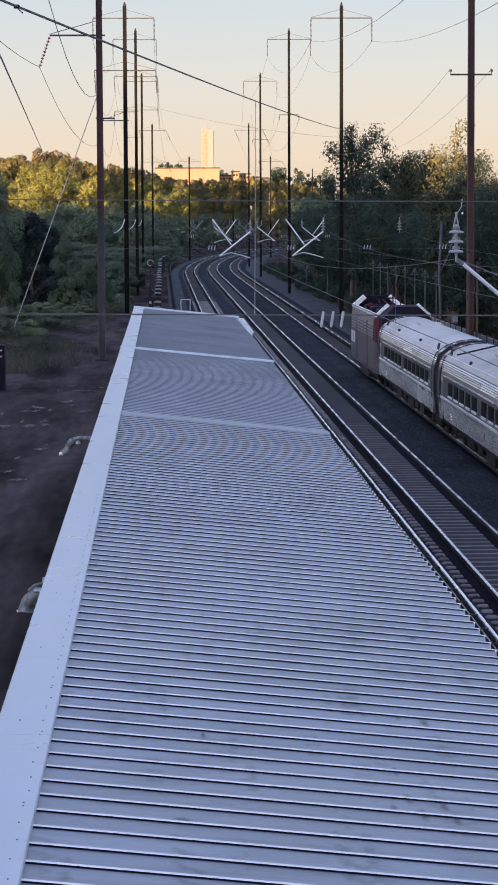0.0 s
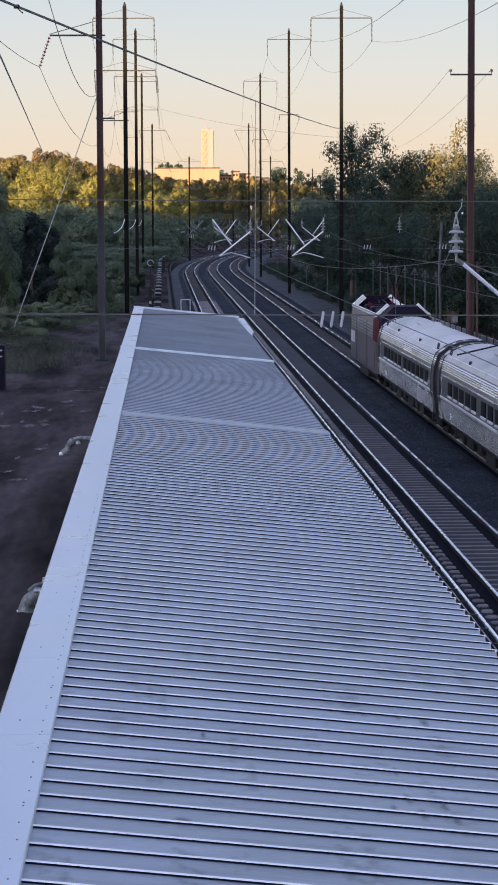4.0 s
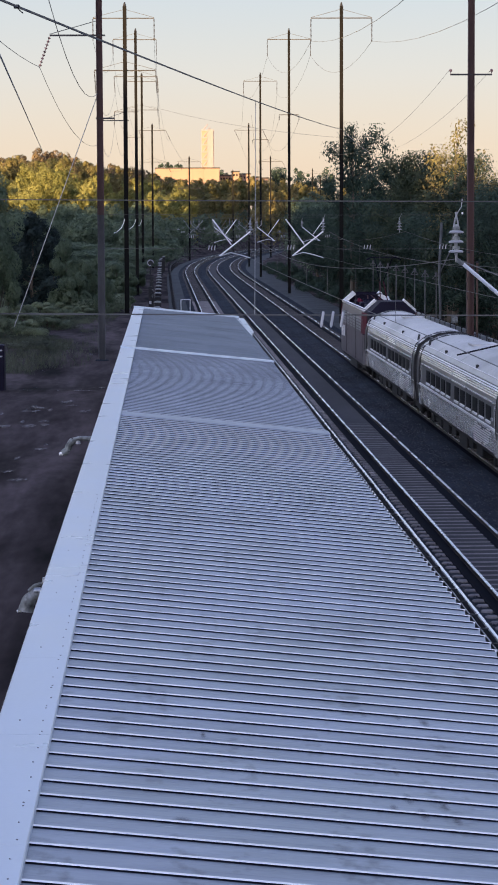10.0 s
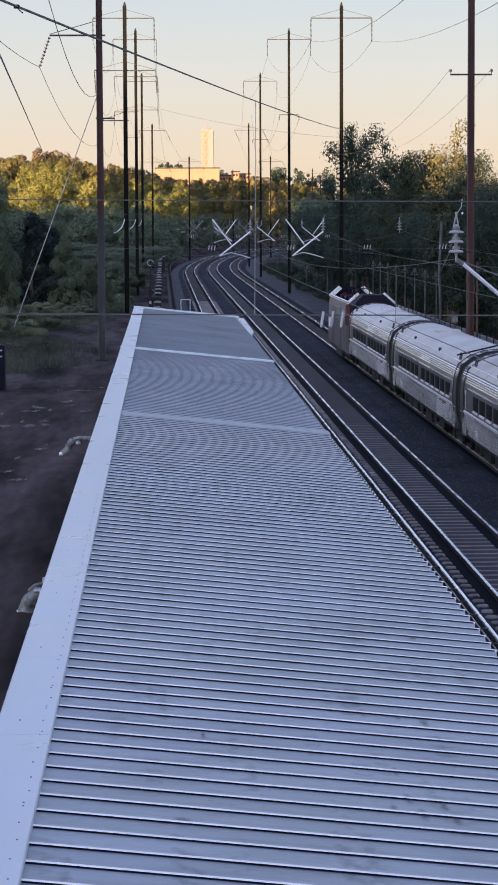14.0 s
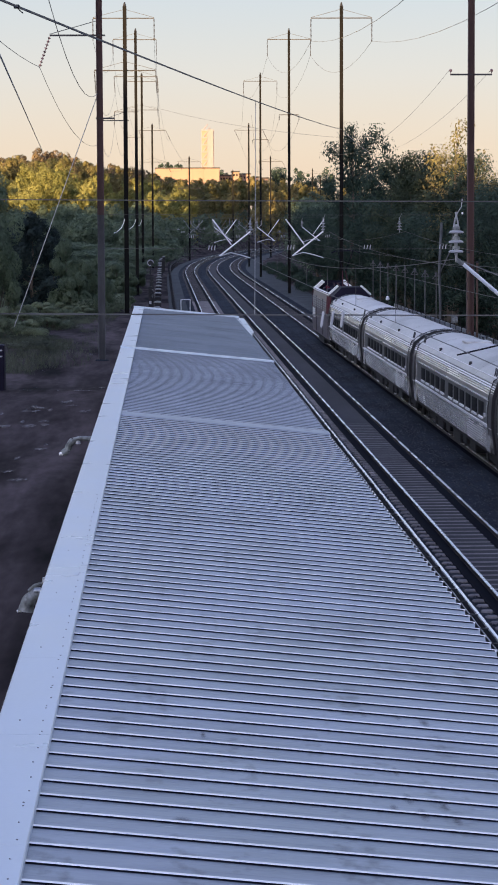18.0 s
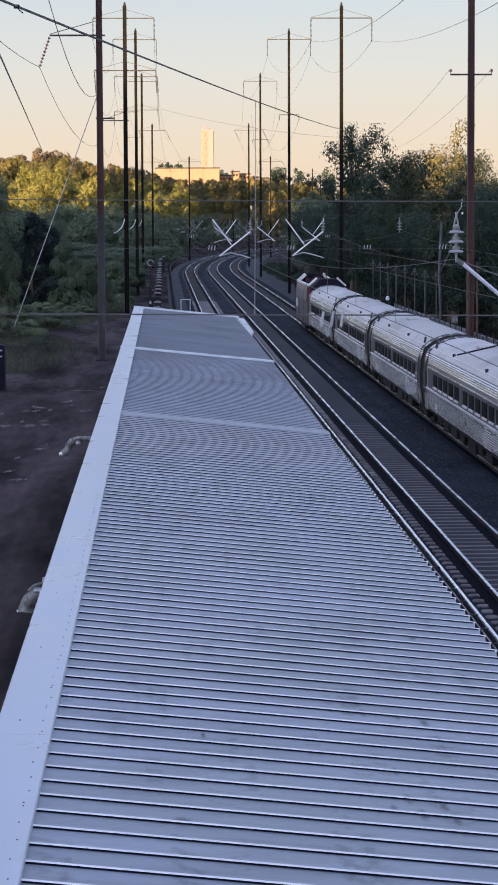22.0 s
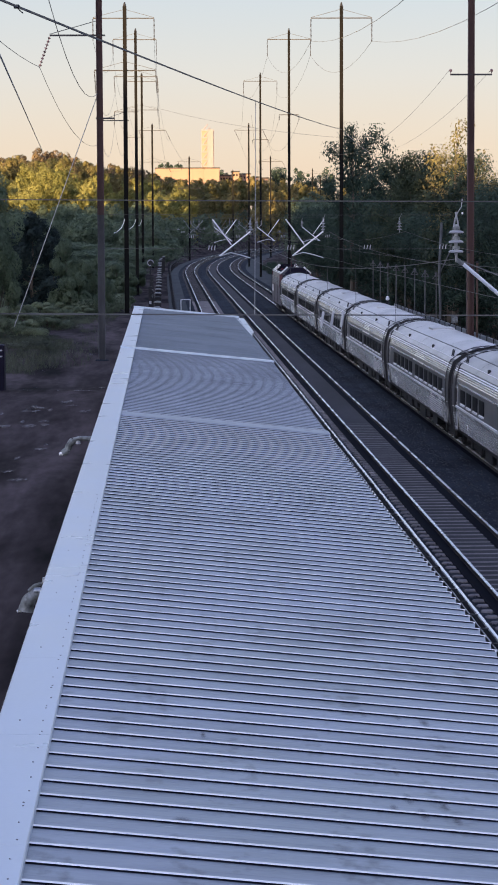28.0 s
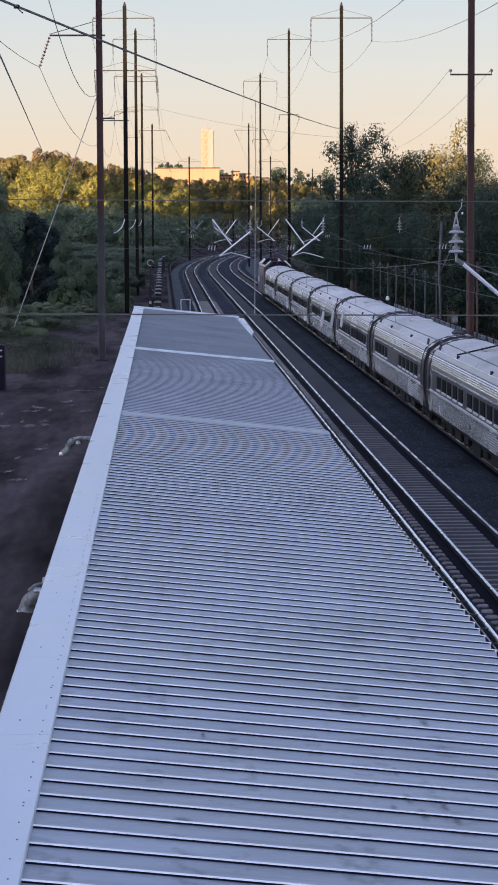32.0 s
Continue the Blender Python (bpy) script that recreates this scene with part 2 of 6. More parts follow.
M_GRASS = leaf_mat("rank_grass", (0.082, 0.096, 0.072), (0.115, 0.13, 0.09), 0.25, 0.3, 0.2)
M_CREAM = mat("cream_wall_panels", (0.36, 0.235, 0.165), 0.8, 0, 0.06, 0.05, 1.0, 0.1)
M_WHITEPAINT = mat("white_tower_paint", (0.29, 0.25, 0.25), 0.6, 0, 0.06, 0.5, 5.0, 0)
M_BRICK = mat("red_brown_brick_wall", (0.34, 0.22, 0.15), 0.9, 0, 0.15, 0.2, 3.0, 0.1)
M_DARKROOF = mat("dark_roofing", (0.06, 0.055, 0.055), 0.9, 0, 0.2, 0.2, 3.0, 0.1)


def stain_mat(name, color, strength):
    """A faint mark that thins out towards the edges of its patch."""
    m = mat(name, color, 0.7, 0, 0.3, 6.0, 40.0, 0)
    n, l = m.node_tree.nodes, m.node_tree.links
    tc, mp, gr, no, mu, mx, tr = (n.new("ShaderNode" + k) for k in ("TexCoord", "Mapping", "TexGradient", "TexNoise", "Math", "MixShader", "BsdfTransparent"))
    mp.inputs["Location"].default_value, mp.inputs["Scale"].default_value = (-1, -1, 0), (2, 2, 0)
    gr.gradient_type = "SPHERICAL"
    no.inputs["Scale"].default_value = 14.0
    l.new(tc.outputs["Generated"], mp.inputs["Vector"])
    l.new(mp.outputs["Vector"], gr.inputs["Vector"])
    l.new(tc.outputs["Object"], no.inputs["Vector"])
    mu.operation = "MULTIPLY"
    l.new(gr.outputs["Fac"], mu.inputs[0])
    l.new(no.outputs["Fac"], mu.inputs[1])
    sc = n.new("ShaderNodeMath")
    sc.operation, sc.use_clamp = "MULTIPLY", True
    sc.inputs[1].default_value = strength
    l.new(mu.outputs["Value"], sc.inputs[0])
    l.new(sc.outputs["Value"], mx.inputs["Fac"])
    l.new(tr.outputs["BSDF"], mx.inputs[1])
    l.new(n["Principled BSDF"].outputs["BSDF"], mx.inputs[2])
    l.new(mx.outputs["Shader"], n["Material Output"].inputs["Surface"])
    return m


M_DRYSOIL = stain_mat("pale_dry_soil", (0.15, 0.13, 0.132), 1.3)
M_RUNOFF = stain_mat("brown_run_off", (0.10, 0.09, 0.09), 1.0)


# ---- mesh helpers ----
class Shape:
    """Gathers vertices and faces for one mesh."""

    def __init__(self):
        self.v, self.f, self.n = [], [], []

    def add(self, verts, faces):
        o = len(self.v)
        self.v.extend([tuple(v) for v in verts])
        self.f.extend([tuple(i + o for i in face) for face in faces])
        return self

    def box(self, x0, x1, y0, y1, z0, z1, b=0.0):
        if b <= 0:
            v = [(x, y, z) for z in (z0, z1) for y in (y0, y1) for x in (x0, x1)]
            return self.add(v, [(0, 2, 3, 1), (4, 5, 7, 6), (0, 1, 5, 4), (2, 6, 7, 3), (0, 4, 6, 2), (1, 3, 7, 5)])
        ring = [(x0 + b, y0), (x1 - b, y0), (x1, y0 + b), (x1, y1 - b), (x1 - b, y1), (x0 + b, y1), (x0, y1 - b), (x0, y0 + b)]
        cx, cy = (x0 + x1) / 2, (y0 + y1) / 2
        kx, ky = 1 - b / max(1e-6, (x1 - x0) / 2), 1 - b / max(1e-6, (y1 - y0) / 2)
        inner = [(cx + (x - cx) * kx, cy + (y - cy) * ky) for x, y in ring]
        v = [(*q, z0 + b * 0) for q in ring] + [(*q, z1 - b) for q in ring] + [(*q, z1) for q in inner]
        f = [tuple(range(7, -1, -1)), tuple(range(16, 24))]
        for k in range(2):
            for i in range(8):
                j = (i + 1) % 8
                f.append((k * 8 + i, k * 8 + j, k * 8 + 8 + j, k * 8 + 8 + i))
        return self.add(v, f)

    def tube(self, a, b, r0, r1=None, n=8, caps=True):
        a, b = Vector(a), Vector(b)
        r1 = r0 if r1 is None else r1
        d = (b - a).normalized()
        u = d.orthogonal().normalized()
        w = d.cross(u)
        v = []
        for p, r in ((a, r0), (b, r1)):
            for i in range(n):
                t = 2 * math.pi * i / n
                v.append(p + (u * math.cos(t) + w * math.sin(t)) * r)
        f = [(i, (i + 1) % n, n + (i + 1) % n, n + i) for i in range(n)]
        if caps:
            f += [tuple(range(n - 1, -1, -1)), tuple(range(n, 2 * n))]
        return self.add(v, f)

    def path(self, pts, r, n=6):
        for a, b in zip(pts, pts[1:]):
            self.tube(a, b, r, r, n, True)
        return self

    def sweep(self, profile, ys, caps=True, closed=True):
        """A profile of (x, z) drawn along y."""
        k = len(profile)
        v = [(x, y, z) for y in ys for x, z in profile]
        f = []
        for s in range(len(ys) - 1):
            for i in range(k if closed else k - 1):
                j = (i + 1) % k
                f.append((s * k + i, s * k + k + i, s * k + k + j, s * k + j))
        if caps and closed:
            f += [tuple(range(k)), tuple(range((len(ys) - 1) * k + k - 1, (len(ys) - 1) * k - 1, -1))]
        return self.add(v, f)

    def lathe(self, cx, cy, rings, n=16):
        """Rings of (radius, z) turned about the upright line through cx, cy."""
        v = [(cx + r * math.cos(2 * math.pi * i / n), cy + r * math.sin(2 * math.pi * i / n), z) for r, z in rings for i in range(n)]
        f = []
        for s in range(len(rings) - 1):
            for i in range(n):
                j = (i + 1) % n
                f.append((s * n + i, s * n + j, s * n + n + j, s * n + n + i))
        f += [tuple(range(n - 1, -1, -1)), tuple(range((len(rings) - 1) * n, len(rings) * n))]
        return self.add(v, f)

    def mesh(self, name, material, smooth=False):
        me = bpy.data.meshes.new(name)
        me.from_pydata(self.v, [], self.f)
        me.materials.append(material)
        me.update()
        if self.n:
            me.normals_split_custom_set_from_vertices(self.n)
        if smooth:
            me.shade_smooth()
            me.set_sharp_from_angle(angle=radians(38))
        return me


def part(name, shape, material, parent=None, label="", smooth=False, at=None):
    me = shape if isinstance(shape, bpy.types.Mesh) else shape.mesh(name, material, smooth)
    ob = new(name, me)
    if parent is not None:
        ob.parent = parent
    if at is not None:
        ob.matrix_basis = at
    if label:
        tagged(ob, label)
    return ob


def thing(name, label, category, group="", kind="", at=None):
    ob = new(name)
    ob.empty_display_size = 0.3
    if at is not None:
        ob.matrix_basis = at
    return tagged(ob, label, category, group, kind)


def smooth(a, b, x):
    t = min(1.0, max(0.0, (x - a) / (b - a)))
    return t * t * (3 - 2 * t)


rng = random.Random(7)

# ---- plan: y runs along the line, x to its right, z up from the rail heads ----
T1, T2, T3 = 4.42, 8.39, 12.25        # middles of the three tracks
CURVE_Y, CURVE_R = 376.0, 2490.0
SPANS = (36.0, 121.0, 206.0, 291.0, 376.0, 461.0, 546.0)


def bend(y):
    """How far the line has swung to its right at y."""
    d = max(0.0, y - CURVE_Y)
    return min(d, 400.0) ** 2 / (2 * CURVE_R) + 400.0 / CURVE_R * max(0.0, d - 400.0)


def ground(x, y):
    """Height of the earth."""
    c = bend(min(y, 1100))
    left = 2.05 * (1 - smooth(140, 285, y)) * smooth(0.6, -0.6, x - c)
    left += 2.5 * smooth(-6, -26, x - c) * smooth(60, 160, y)
    right = 0.9 * smooth(16.5, 19.5, x - c)
    hill = 14 * smooth(560, 900, y) * smooth(8, -45, x) + 4 * smooth(500, 800, y)
    hill *= 1 - smooth(-10, -3, x - c) * smooth(30, 20, x - c) * smooth(900, 700, y)
    wob = noise.noise((x * 0.06, y * 0.06, 0)) * 0.35 * (1 - smooth(-1.5, 0.3, x - c) * smooth(18.5, 16.0, x - c))
    return -0.55 + left + right + hill + wob


# ---- ground, ballast, rails ----
def build_ground():
    xs = [-3000, -1500, -700, -350, -200, -140, -100, -80] + [-64 + 4 * i for i in range(14)] + [-9 + i for i in range(34)] + [28, 32, 38, 46, 56, 70, 90, 120, 160, 220, 350, 700, 1500, 3000]
    ys = [-3000, -1200, -600, -300, -150, -80, -40] + [-20 + 4 * i for i in range(110)] + [425 + 12 * i for i in range(60)] + [1180, 1300, 1500, 1900, 2500, 3500, 4500]
    s = Shape()
    s.v = [(x, y, ground(x, y) if abs(x) < 400 and -200 < y < 1400 else ground(max(-400, min(400, x)), max(-200, min(1400, y)))) for y in ys for x in xs]
    k = len(xs)
    s.f = [(j * k + i, j * k + i + 1, j * k + k + i + 1, j * k + k + i) for j in range(len(ys) - 1) for i in range(k - 1)]
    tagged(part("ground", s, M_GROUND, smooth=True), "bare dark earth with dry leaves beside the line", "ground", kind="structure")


def build_dry_soil():
    """Pale dry soil that shows through here and there along the dirt strip, and the trodden path in it."""
    g = random.Random(77)
    earth = bpy.data.objects["ground"]
    spots = [(-5.9, 116, 2, 0.5), (-5.2, 88, 5, 0.4), (-5.4, 84, 5, 0.4), (-3.5, 92, 4, 0.4), (-3.5, 98.5, 3, 0.4), (-4.0, 125, 3, 0.5), (-5.4, 98.6, 3, 0.4), (-3.95, 85, 3, 0.4), (-4.1, 75.7, 3, 0.5), (-4.0, 66, 2, 0.5)]
    spots += [(float(np.interp(y, (118, 137, 145, 168, 187), (-5.0, -5.3, -5.2, -5.6, -5.4))), y, 1, 0.15) for y in range(124, 190, 4)]
    for cx, cy, n, r in spots:
        for _ in range(n):
            x, y = cx + g.gauss(0, r), cy + g.gauss(0, 1.8)
            rx, ry = g.uniform(0.10, 0.36), g.uniform(0.35, 0.9)
            v = [(x + a * rx, y + b * ry, ground(x + a * rx, y + b * ry) + 0.03) for a, b in ((-1, -1), (1, -1), (1, 1), (-1, 1))]
            part("soil_patch", Shape().add(v, [(0, 1, 2, 3)]), M_DRYSOIL, earth, "pale dry soil")


def line_ys(y0, y1):
    """Stations along the line, closer in the bend."""
    out, y = [], y0
    while y < y1:
        out.append(y)
        y += 20 if y < 360 else 8
    return out + [y1]


def along(profile, y0, y1, off=0.0):
    """A profile of (x, z) drawn along the line from y0 to y1."""
    s = Shape()
    ys = line_ys(y0, y1)
    k = len(profile)
    s.v = [(x + off + bend(y), y, z) for y in ys for x, z in profile]
    for a in range(len(ys) - 1):
        for i in range(k - 1):
            s.f.append((a * k + i, a * k + i + 1, a * k + k + i + 1, a * k + k + i))
    return s


def build_line():
    bed = [(1.4, -0.62), (2.3, -0.30), (T1 - 1.5, -0.20), (T1 + 1.5, -0.20), (T1 + 1.98, -0.30), (T2 - 1.5, -0.20), (T2 + 0.80, -0.20), (T2 + 0.98, -0.13), (T2 + 1.5, -0.13),
           (T2 + 1.95, -0.22), (T3 - 1.5, -0.14), (T3 - 1.0, -0.13), (T3 - 0.8, -0.20), (T3 + 1.5, -0.20), (T3 + 2.1, -0.32), (T3 + 3.1, -0.62)]
    tagged(part("ballast_bed", along(bed, -60, 900), M_BALLAST), "dark crushed stone ballast under three tracks", "ballast", kind="structure")
    # loose stones on the shoulders and between the ties, too many to count
    s = Shape()
    for i in range(15000):
        y = 45 + 150 * rng.random() ** 2.0
        x = rng.uniform(T2 - 1.9, T3 - 1.2)
        r = rng.uniform(0.03, 0.065)
        z = float(np.interp(x, [p[0] for p in bed], [p[1] for p in bed])) - 0.008
        a = rng.random() * 6.28
        v = [(x + r * math.cos(a + k * 2.09), y + r * math.sin(a + k * 2.09), z) for k in range(3)] + [(x, y, z + r * 0.8)]
        s.add(v, [(0, 1, 3), (1, 2, 3), (2, 0, 3)])
    tagged(part("ballast_stones", s, M_STONE), "loose grey ballast stones between the tracks", "stones", kind="stuff")

    for prof in ([(T3 + 2.2, -0.36), (T3 + 2.6, -0.28), (T3 + 5.6, -0.22), (T3 + 6.1, -0.45)], [(0.6, -0.50), (0.9, -0.36), (T1 - 2.4, -0.31), (T1 - 1.9, -0.27)]):
        tagged(part("gravel_strip", along(prof, 150, 700), M_GRAVEL), "flat strip of grey gravel beside the ballast", "gravel", kind="structure")
    # brown brake dust and fines level with the ties along the middle track
    s = Shape()
    ys = [-60, 60, 90] + list(range(110, 371, 20)) + list(range(378, 620, 8))
    for y in ys:
        z = -0.160 + 0.016 * smooth(64, 130, y)
        s.v += [(T2 + bend(y) - 0.62, y, z), (T2 + bend(y) + 0.46, y, z)]
    s.f = [(2 * i, 2 * i + 1, 2 * i + 3, 2 * i + 2) for i in range(len(ys) - 1)]
    tagged(part("track_fines", s, M_FINES), "brown-grey dust and fine stone between the middle rails", "ballast", kind="structure")

    web = [(-0.07, -0.19), (-0.07, -0.165), (-0.012, -0.14), (-0.012, -0.045), (-0.037, -0.035), (-0.037, -0.004)]
    web = web + [(-x, z) for x, z in reversed(web)]
    head = [(-0.041, -0.012), (-0.036, 0.0), (0.036, 0.0), (0.041, -0.012)]
    for t in (T1, T2, T3):
        track = thing("track", "two polished steel rails on concrete ties", "railway track", "railway tracks", "structure")
        for side in (-0.7525, 0.7525):
            rail = part("rail", along(web, -60, 900, t + side), M_RAILSIDE, track, "rusty steel rail")
            # dark strip for grime and for the shadow of the rail, painted in
            part("grime_shade_strip", along([(-0.30, -0.16), (-0.29, -0.142), (0.13, -0.142), (0.14, -0.16)], -60, 420, t + side), M_SHADEGRIME, rail, "dark grime and painted shade beside the rail")
            part("rail_head", along(head, -60, 900, t + side), M_RAILTOP, rail, "polished running surface")
        tie = Shape().box(-1.3, 1.3, -0.11, 0.11, -0.32, -0.15, 0.03).mesh("tie", M_TIE)
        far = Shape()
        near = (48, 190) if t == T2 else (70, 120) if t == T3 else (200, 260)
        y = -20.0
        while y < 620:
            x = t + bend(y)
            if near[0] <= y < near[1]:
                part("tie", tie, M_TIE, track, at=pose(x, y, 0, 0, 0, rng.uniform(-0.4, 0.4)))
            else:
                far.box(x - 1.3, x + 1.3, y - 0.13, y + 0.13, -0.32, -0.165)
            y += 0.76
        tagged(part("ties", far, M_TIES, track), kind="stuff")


# ---- canopy over the platform ----
ROOF_XL, ROOF_XR, ROOF_Z, FALL = -0.85, 3.25, 4.79, 0.104
ROOF_Y0, ROOF_Y1, PITCH = 5.0, 104.0, 0.406


STAINS = ((1.62, 19.42, 0.05, 0.13), (1.90, 19.40, 0.05, 0.11), (2.11, 19.26, 0.06, 0.13), (1.69, 17.33, 0.035, 0.11), (1.70, 16.49, 0.05, 0.12), (1.94, 16.38, 0.05, 0.11), (1.57, 16.15, 0.045, 0.11), (1.76, 16.05, 0.06, 0.13), (1.98, 16.0, 0.05, 0.11), (0.28, 18.02, 0.03, 0.11), (1.47, 23.5, 0.06, 0.14), (2.45, 23.48, 0.06, 0.14), (0.1, 15.3, 0.10, 0.09))


def roof_z(x):
    return ROOF_Z - FALL * (x - ROOF_XL)


def build_canopy():
    canopy = thing("platform_canopy", "long grey standing-seam metal canopy over the platform", "canopy", kind="structure")
    pan, seam = Shape(), Shape()
    w = ROOF_XR - ROOF_XL
    dz = -FALL * w
    t = 0.012
    # one sheet: a flat pan with two shallow swages, and a raised seam at its far edge
    prof = [(0.0, 0.0), (0.12, 0.0), (0.13, 0.001), (0.15, 0.001), (0.16, 0.0), (0.25, 0.0), (0.26, 0.001), (0.28, 0.001), (0.29, 0.0), (PITCH, 0.0)]
    cut = lambda y: w - 0.05 * (1 - y / PITCH)      # each sheet's eaves end is cut at a slant
    v = [(0, y, z) for y, z in prof] + [(cut(y), y, z - FALL * cut(y)) for y, z in prof] + [(0, y, z - t) for y, z in prof] + [(cut(y), y, z - t - FALL * cut(y)) for y, z in prof]
    k = len(prof)
    f = []
    for i in range(k - 1):
        f += [(i, k + i, k + i + 1, i + 1), (2 * k + i, 2 * k + i + 1, 3 * k + i + 1, 3 * k + i), (k + i, 3 * k + i, 3 * k + i + 1, k + i + 1)]
    pan.add(v, f)
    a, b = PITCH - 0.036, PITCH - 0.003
    # dark strips that paint the shadow line on the near side of each seam
    seam_shadow_me = []
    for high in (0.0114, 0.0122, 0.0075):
        shadow_strip = Shape()
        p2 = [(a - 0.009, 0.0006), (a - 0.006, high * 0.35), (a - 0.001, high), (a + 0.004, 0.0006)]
        shadow_strip.add([(0, y, z) for y, z in p2] + [(w - 0.02, y, z + dz + FALL * 0.02) for y, z in p2], [(0, 4, 5, 1), (1, 5, 6, 2), (2, 6, 7, 3), (0, 1, 2, 3), (7, 6, 5, 4)])
        seam_shadow_me.append(shadow_strip.mesh("seam_sealant", M_SHADEGRIME))
    prof = [(a, 0.0005), (a + 0.0005, 0.0110), (a + 0.006, 0.0150), (a + 0.013, 0.0158), (b, 0.0146), (b + 0.002, 0.0005)]
    seam.add([(0, y, z) for y, z in prof] + [(w, y, z + dz) for y, z in prof], [(i, 6 + i, 7 + i, 1 + i) for i in range(5)] + [(0, 1, 2, 3, 4, 5), (11, 10, 9, 8, 7, 6)])
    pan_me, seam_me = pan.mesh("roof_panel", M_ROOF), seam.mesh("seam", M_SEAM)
    mid_me = pan.mesh("roof_panel", M_ROOFMID)
    far_me, far_seam = pan.mesh("roof_panel", M_ROOFFAR), seam.mesh("seam", M_ROOFFAR)
    mid_seam = seam.mesh("seam", M_ROOFMID)
    # the sheets lie a little wider near the platform's head than farther out
    rows = []
    y = 24.36
    while y > ROOF_Y0 + 0.4:
        rows.append(y)
        y -= 0.4115 if y > 19.2 else 0.418
    y = 24.36 + 0.4065
    while y < ROOF_Y1:
        rows.append(y)
        y += 0.4065
    rows.sort()
    for low, top in zip(rows, rows[1:]):
        k = (top - low) / PITCH
        y = top - 0.3865 * k
        far_sheet, mid = y > 71.1, y > 47.7
        sheet = part("roof_panel", far_me if far_sheet else mid_me if mid else pan_me, M_ROOF, canopy,
                     at=pose(ROOF_XL, y, ROOF_Z + rng.uniform(-0.001, 0.001), rng.uniform(-0.12, 0.12), 0, 0) @ Matrix.Diagonal((1, k, 1, 1)))
        part("seam", far_seam if far_sheet else mid_seam if mid else seam_me, M_SEAM, sheet)
        if not far_sheet:
            part("seam_sealant", seam_shadow_me[2 if mid else 1 if y > 29 else 0], M_SHADEGRIME, sheet)
    # brown run-off marks below old fixings
    for x, y, wx, wy in STAINS:
        wx, wy = wx * 0.8, wy * 1.6
        part("stain", Shape().add([(x + sx * wx, y + sy * wy, roof_z(x + sx * wx) + 0.005) for sx, sy in ((-1, -1), (1, -1), (1, 1), (-1, 1))], [(0, 1, 2, 3)]).mesh("stain", M_RUNOFF), M_RUNOFF, canopy, "faint brown run-off mark")
    # white edge flashing in lengths, with a turned-down outer lip and rows of screws
    cuts = [ROOF_Y0, 14.2, 17.3, 20.4, 23.5, 26.6, 29.7, 32.8, 35.9, 39.0, 42.1, 45.2, 48.3, 54.0, 60.0, 66.0, 71.3, 80, 88, 96, ROOF_Y1]
    for y0, y1 in zip(cuts, cuts[1:]):
        lip = [(-1.272, 4.50), (-1.272, 4.836), (-1.260, 4.85), (-0.852, 4.846), (-0.844, 4.838), (-0.843, 4.796), (-0.87, 4.796), (-1.245, 4.80), (-1.245, 4.50)]
        fl = part("edge_flashing", Shape().sweep(lip, [y0 + 0.002, y1 - 0.002]), M_FLASH, canopy, "smooth white-painted edge flashing")
        if y0 < 32:
            sc = Shape()
            yy = y0 + 0.1
            while yy < y1:
                r = rng.uniform(0.005, 0.008)
                for k in range(1 if rng.random() > 0.15 else 2):
                    sc.lathe(-0.918 + rng.uniform(-0.012, 0.012), yy + 0.09 * k, [(r, 4.845), (r, 4.850), (r * 0.5, 4.853)], 6)
                yy += 0.41 + rng.uniform(-0.06, 0.06)
            sc.lathe(-1.10, y0 + 0.5, [(0.008, 4.846), (0.008, 4.852), (0.004, 4.855)], 6)
            part("screws", sc, M_SCREW, fl)
    # raised expansion covers across the roof
    for y, ww, hh in ((47.3, 0.9, 0.022), (71.0, 0.40, 0.052), (ROOF_Y1 - 0.2, 0.4, 0.07)):
        s = Shape()
        z0, z1 = roof_z(ROOF_XL), roof_z(ROOF_XR)
        prof = [(y - ww / 2, 0.001), (y - ww / 2 + 0.03, hh), (y + ww / 2 - 0.03, hh), (y + ww / 2, 0.001)]
        s.add([(ROOF_XL - (0.424 if hh > 0.05 else 0), p, z0 + h + (0.065 if hh > 0.05 else 0)) for p, h in prof] + [(ROOF_XR + 0.03, p, z1 + h + (0.02 if hh > 0.05 else 0)) for p, h in prof], [(0, 4, 5, 1), (1, 5, 6, 2), (2, 6, 7, 3), (0, 1, 2, 3), (7, 6, 5, 4)])
        part("expansion_cover", s, M_FLASH if hh > 0.05 else M_ROOF, canopy, "raised pale metal cover strip")
    # eaves gutter on the track side, its lip coloured bright where it catches light, grey beyond
    z = roof_z(ROOF_XR)
    for y0, y1 in ((ROOF_Y0, 20), (20, 35), (35, 50), (50, 60.5), (60.5, 71), (71, 81), (81, 91.5)):
        out = [(3.21, z - 0.03), (3.22, z - 0.26), (3.38, z - 0.26), (3.43, z - 0.09), (3.418, z - 0.09), (3.37, z - 0.245), (3.232, z - 0.245), (3.222, z - 0.03)]
        g = part("gutter", Shape().sweep(out, [y0 + 0.003, y1 - 0.003]), M_DARKSTEEL, canopy, "dark metal eaves gutter")
        part("gutter_lip", Shape().box(3.412, 3.447, y0, y1 - 0.004, z - 0.10, z - 0.072, 0.006), M_GUTTER if y0 < 70 else M_STEEL, g, "bright rolled lip")
        part("inner_rod", Shape().path([(3.33, y0, z - 0.11), (3.35, (y0 + y1) / 2, z - 0.10), (3.33, y1 - 0.01, z - 0.11)], 0.007, 6), M_STEEL, g)
        br = Shape()
        yy = y0 + 0.4
        while yy < y1:
            br.box(3.23, 3.42, yy - 0.015, yy + 0.015, z - 0.085, z - 0.075)
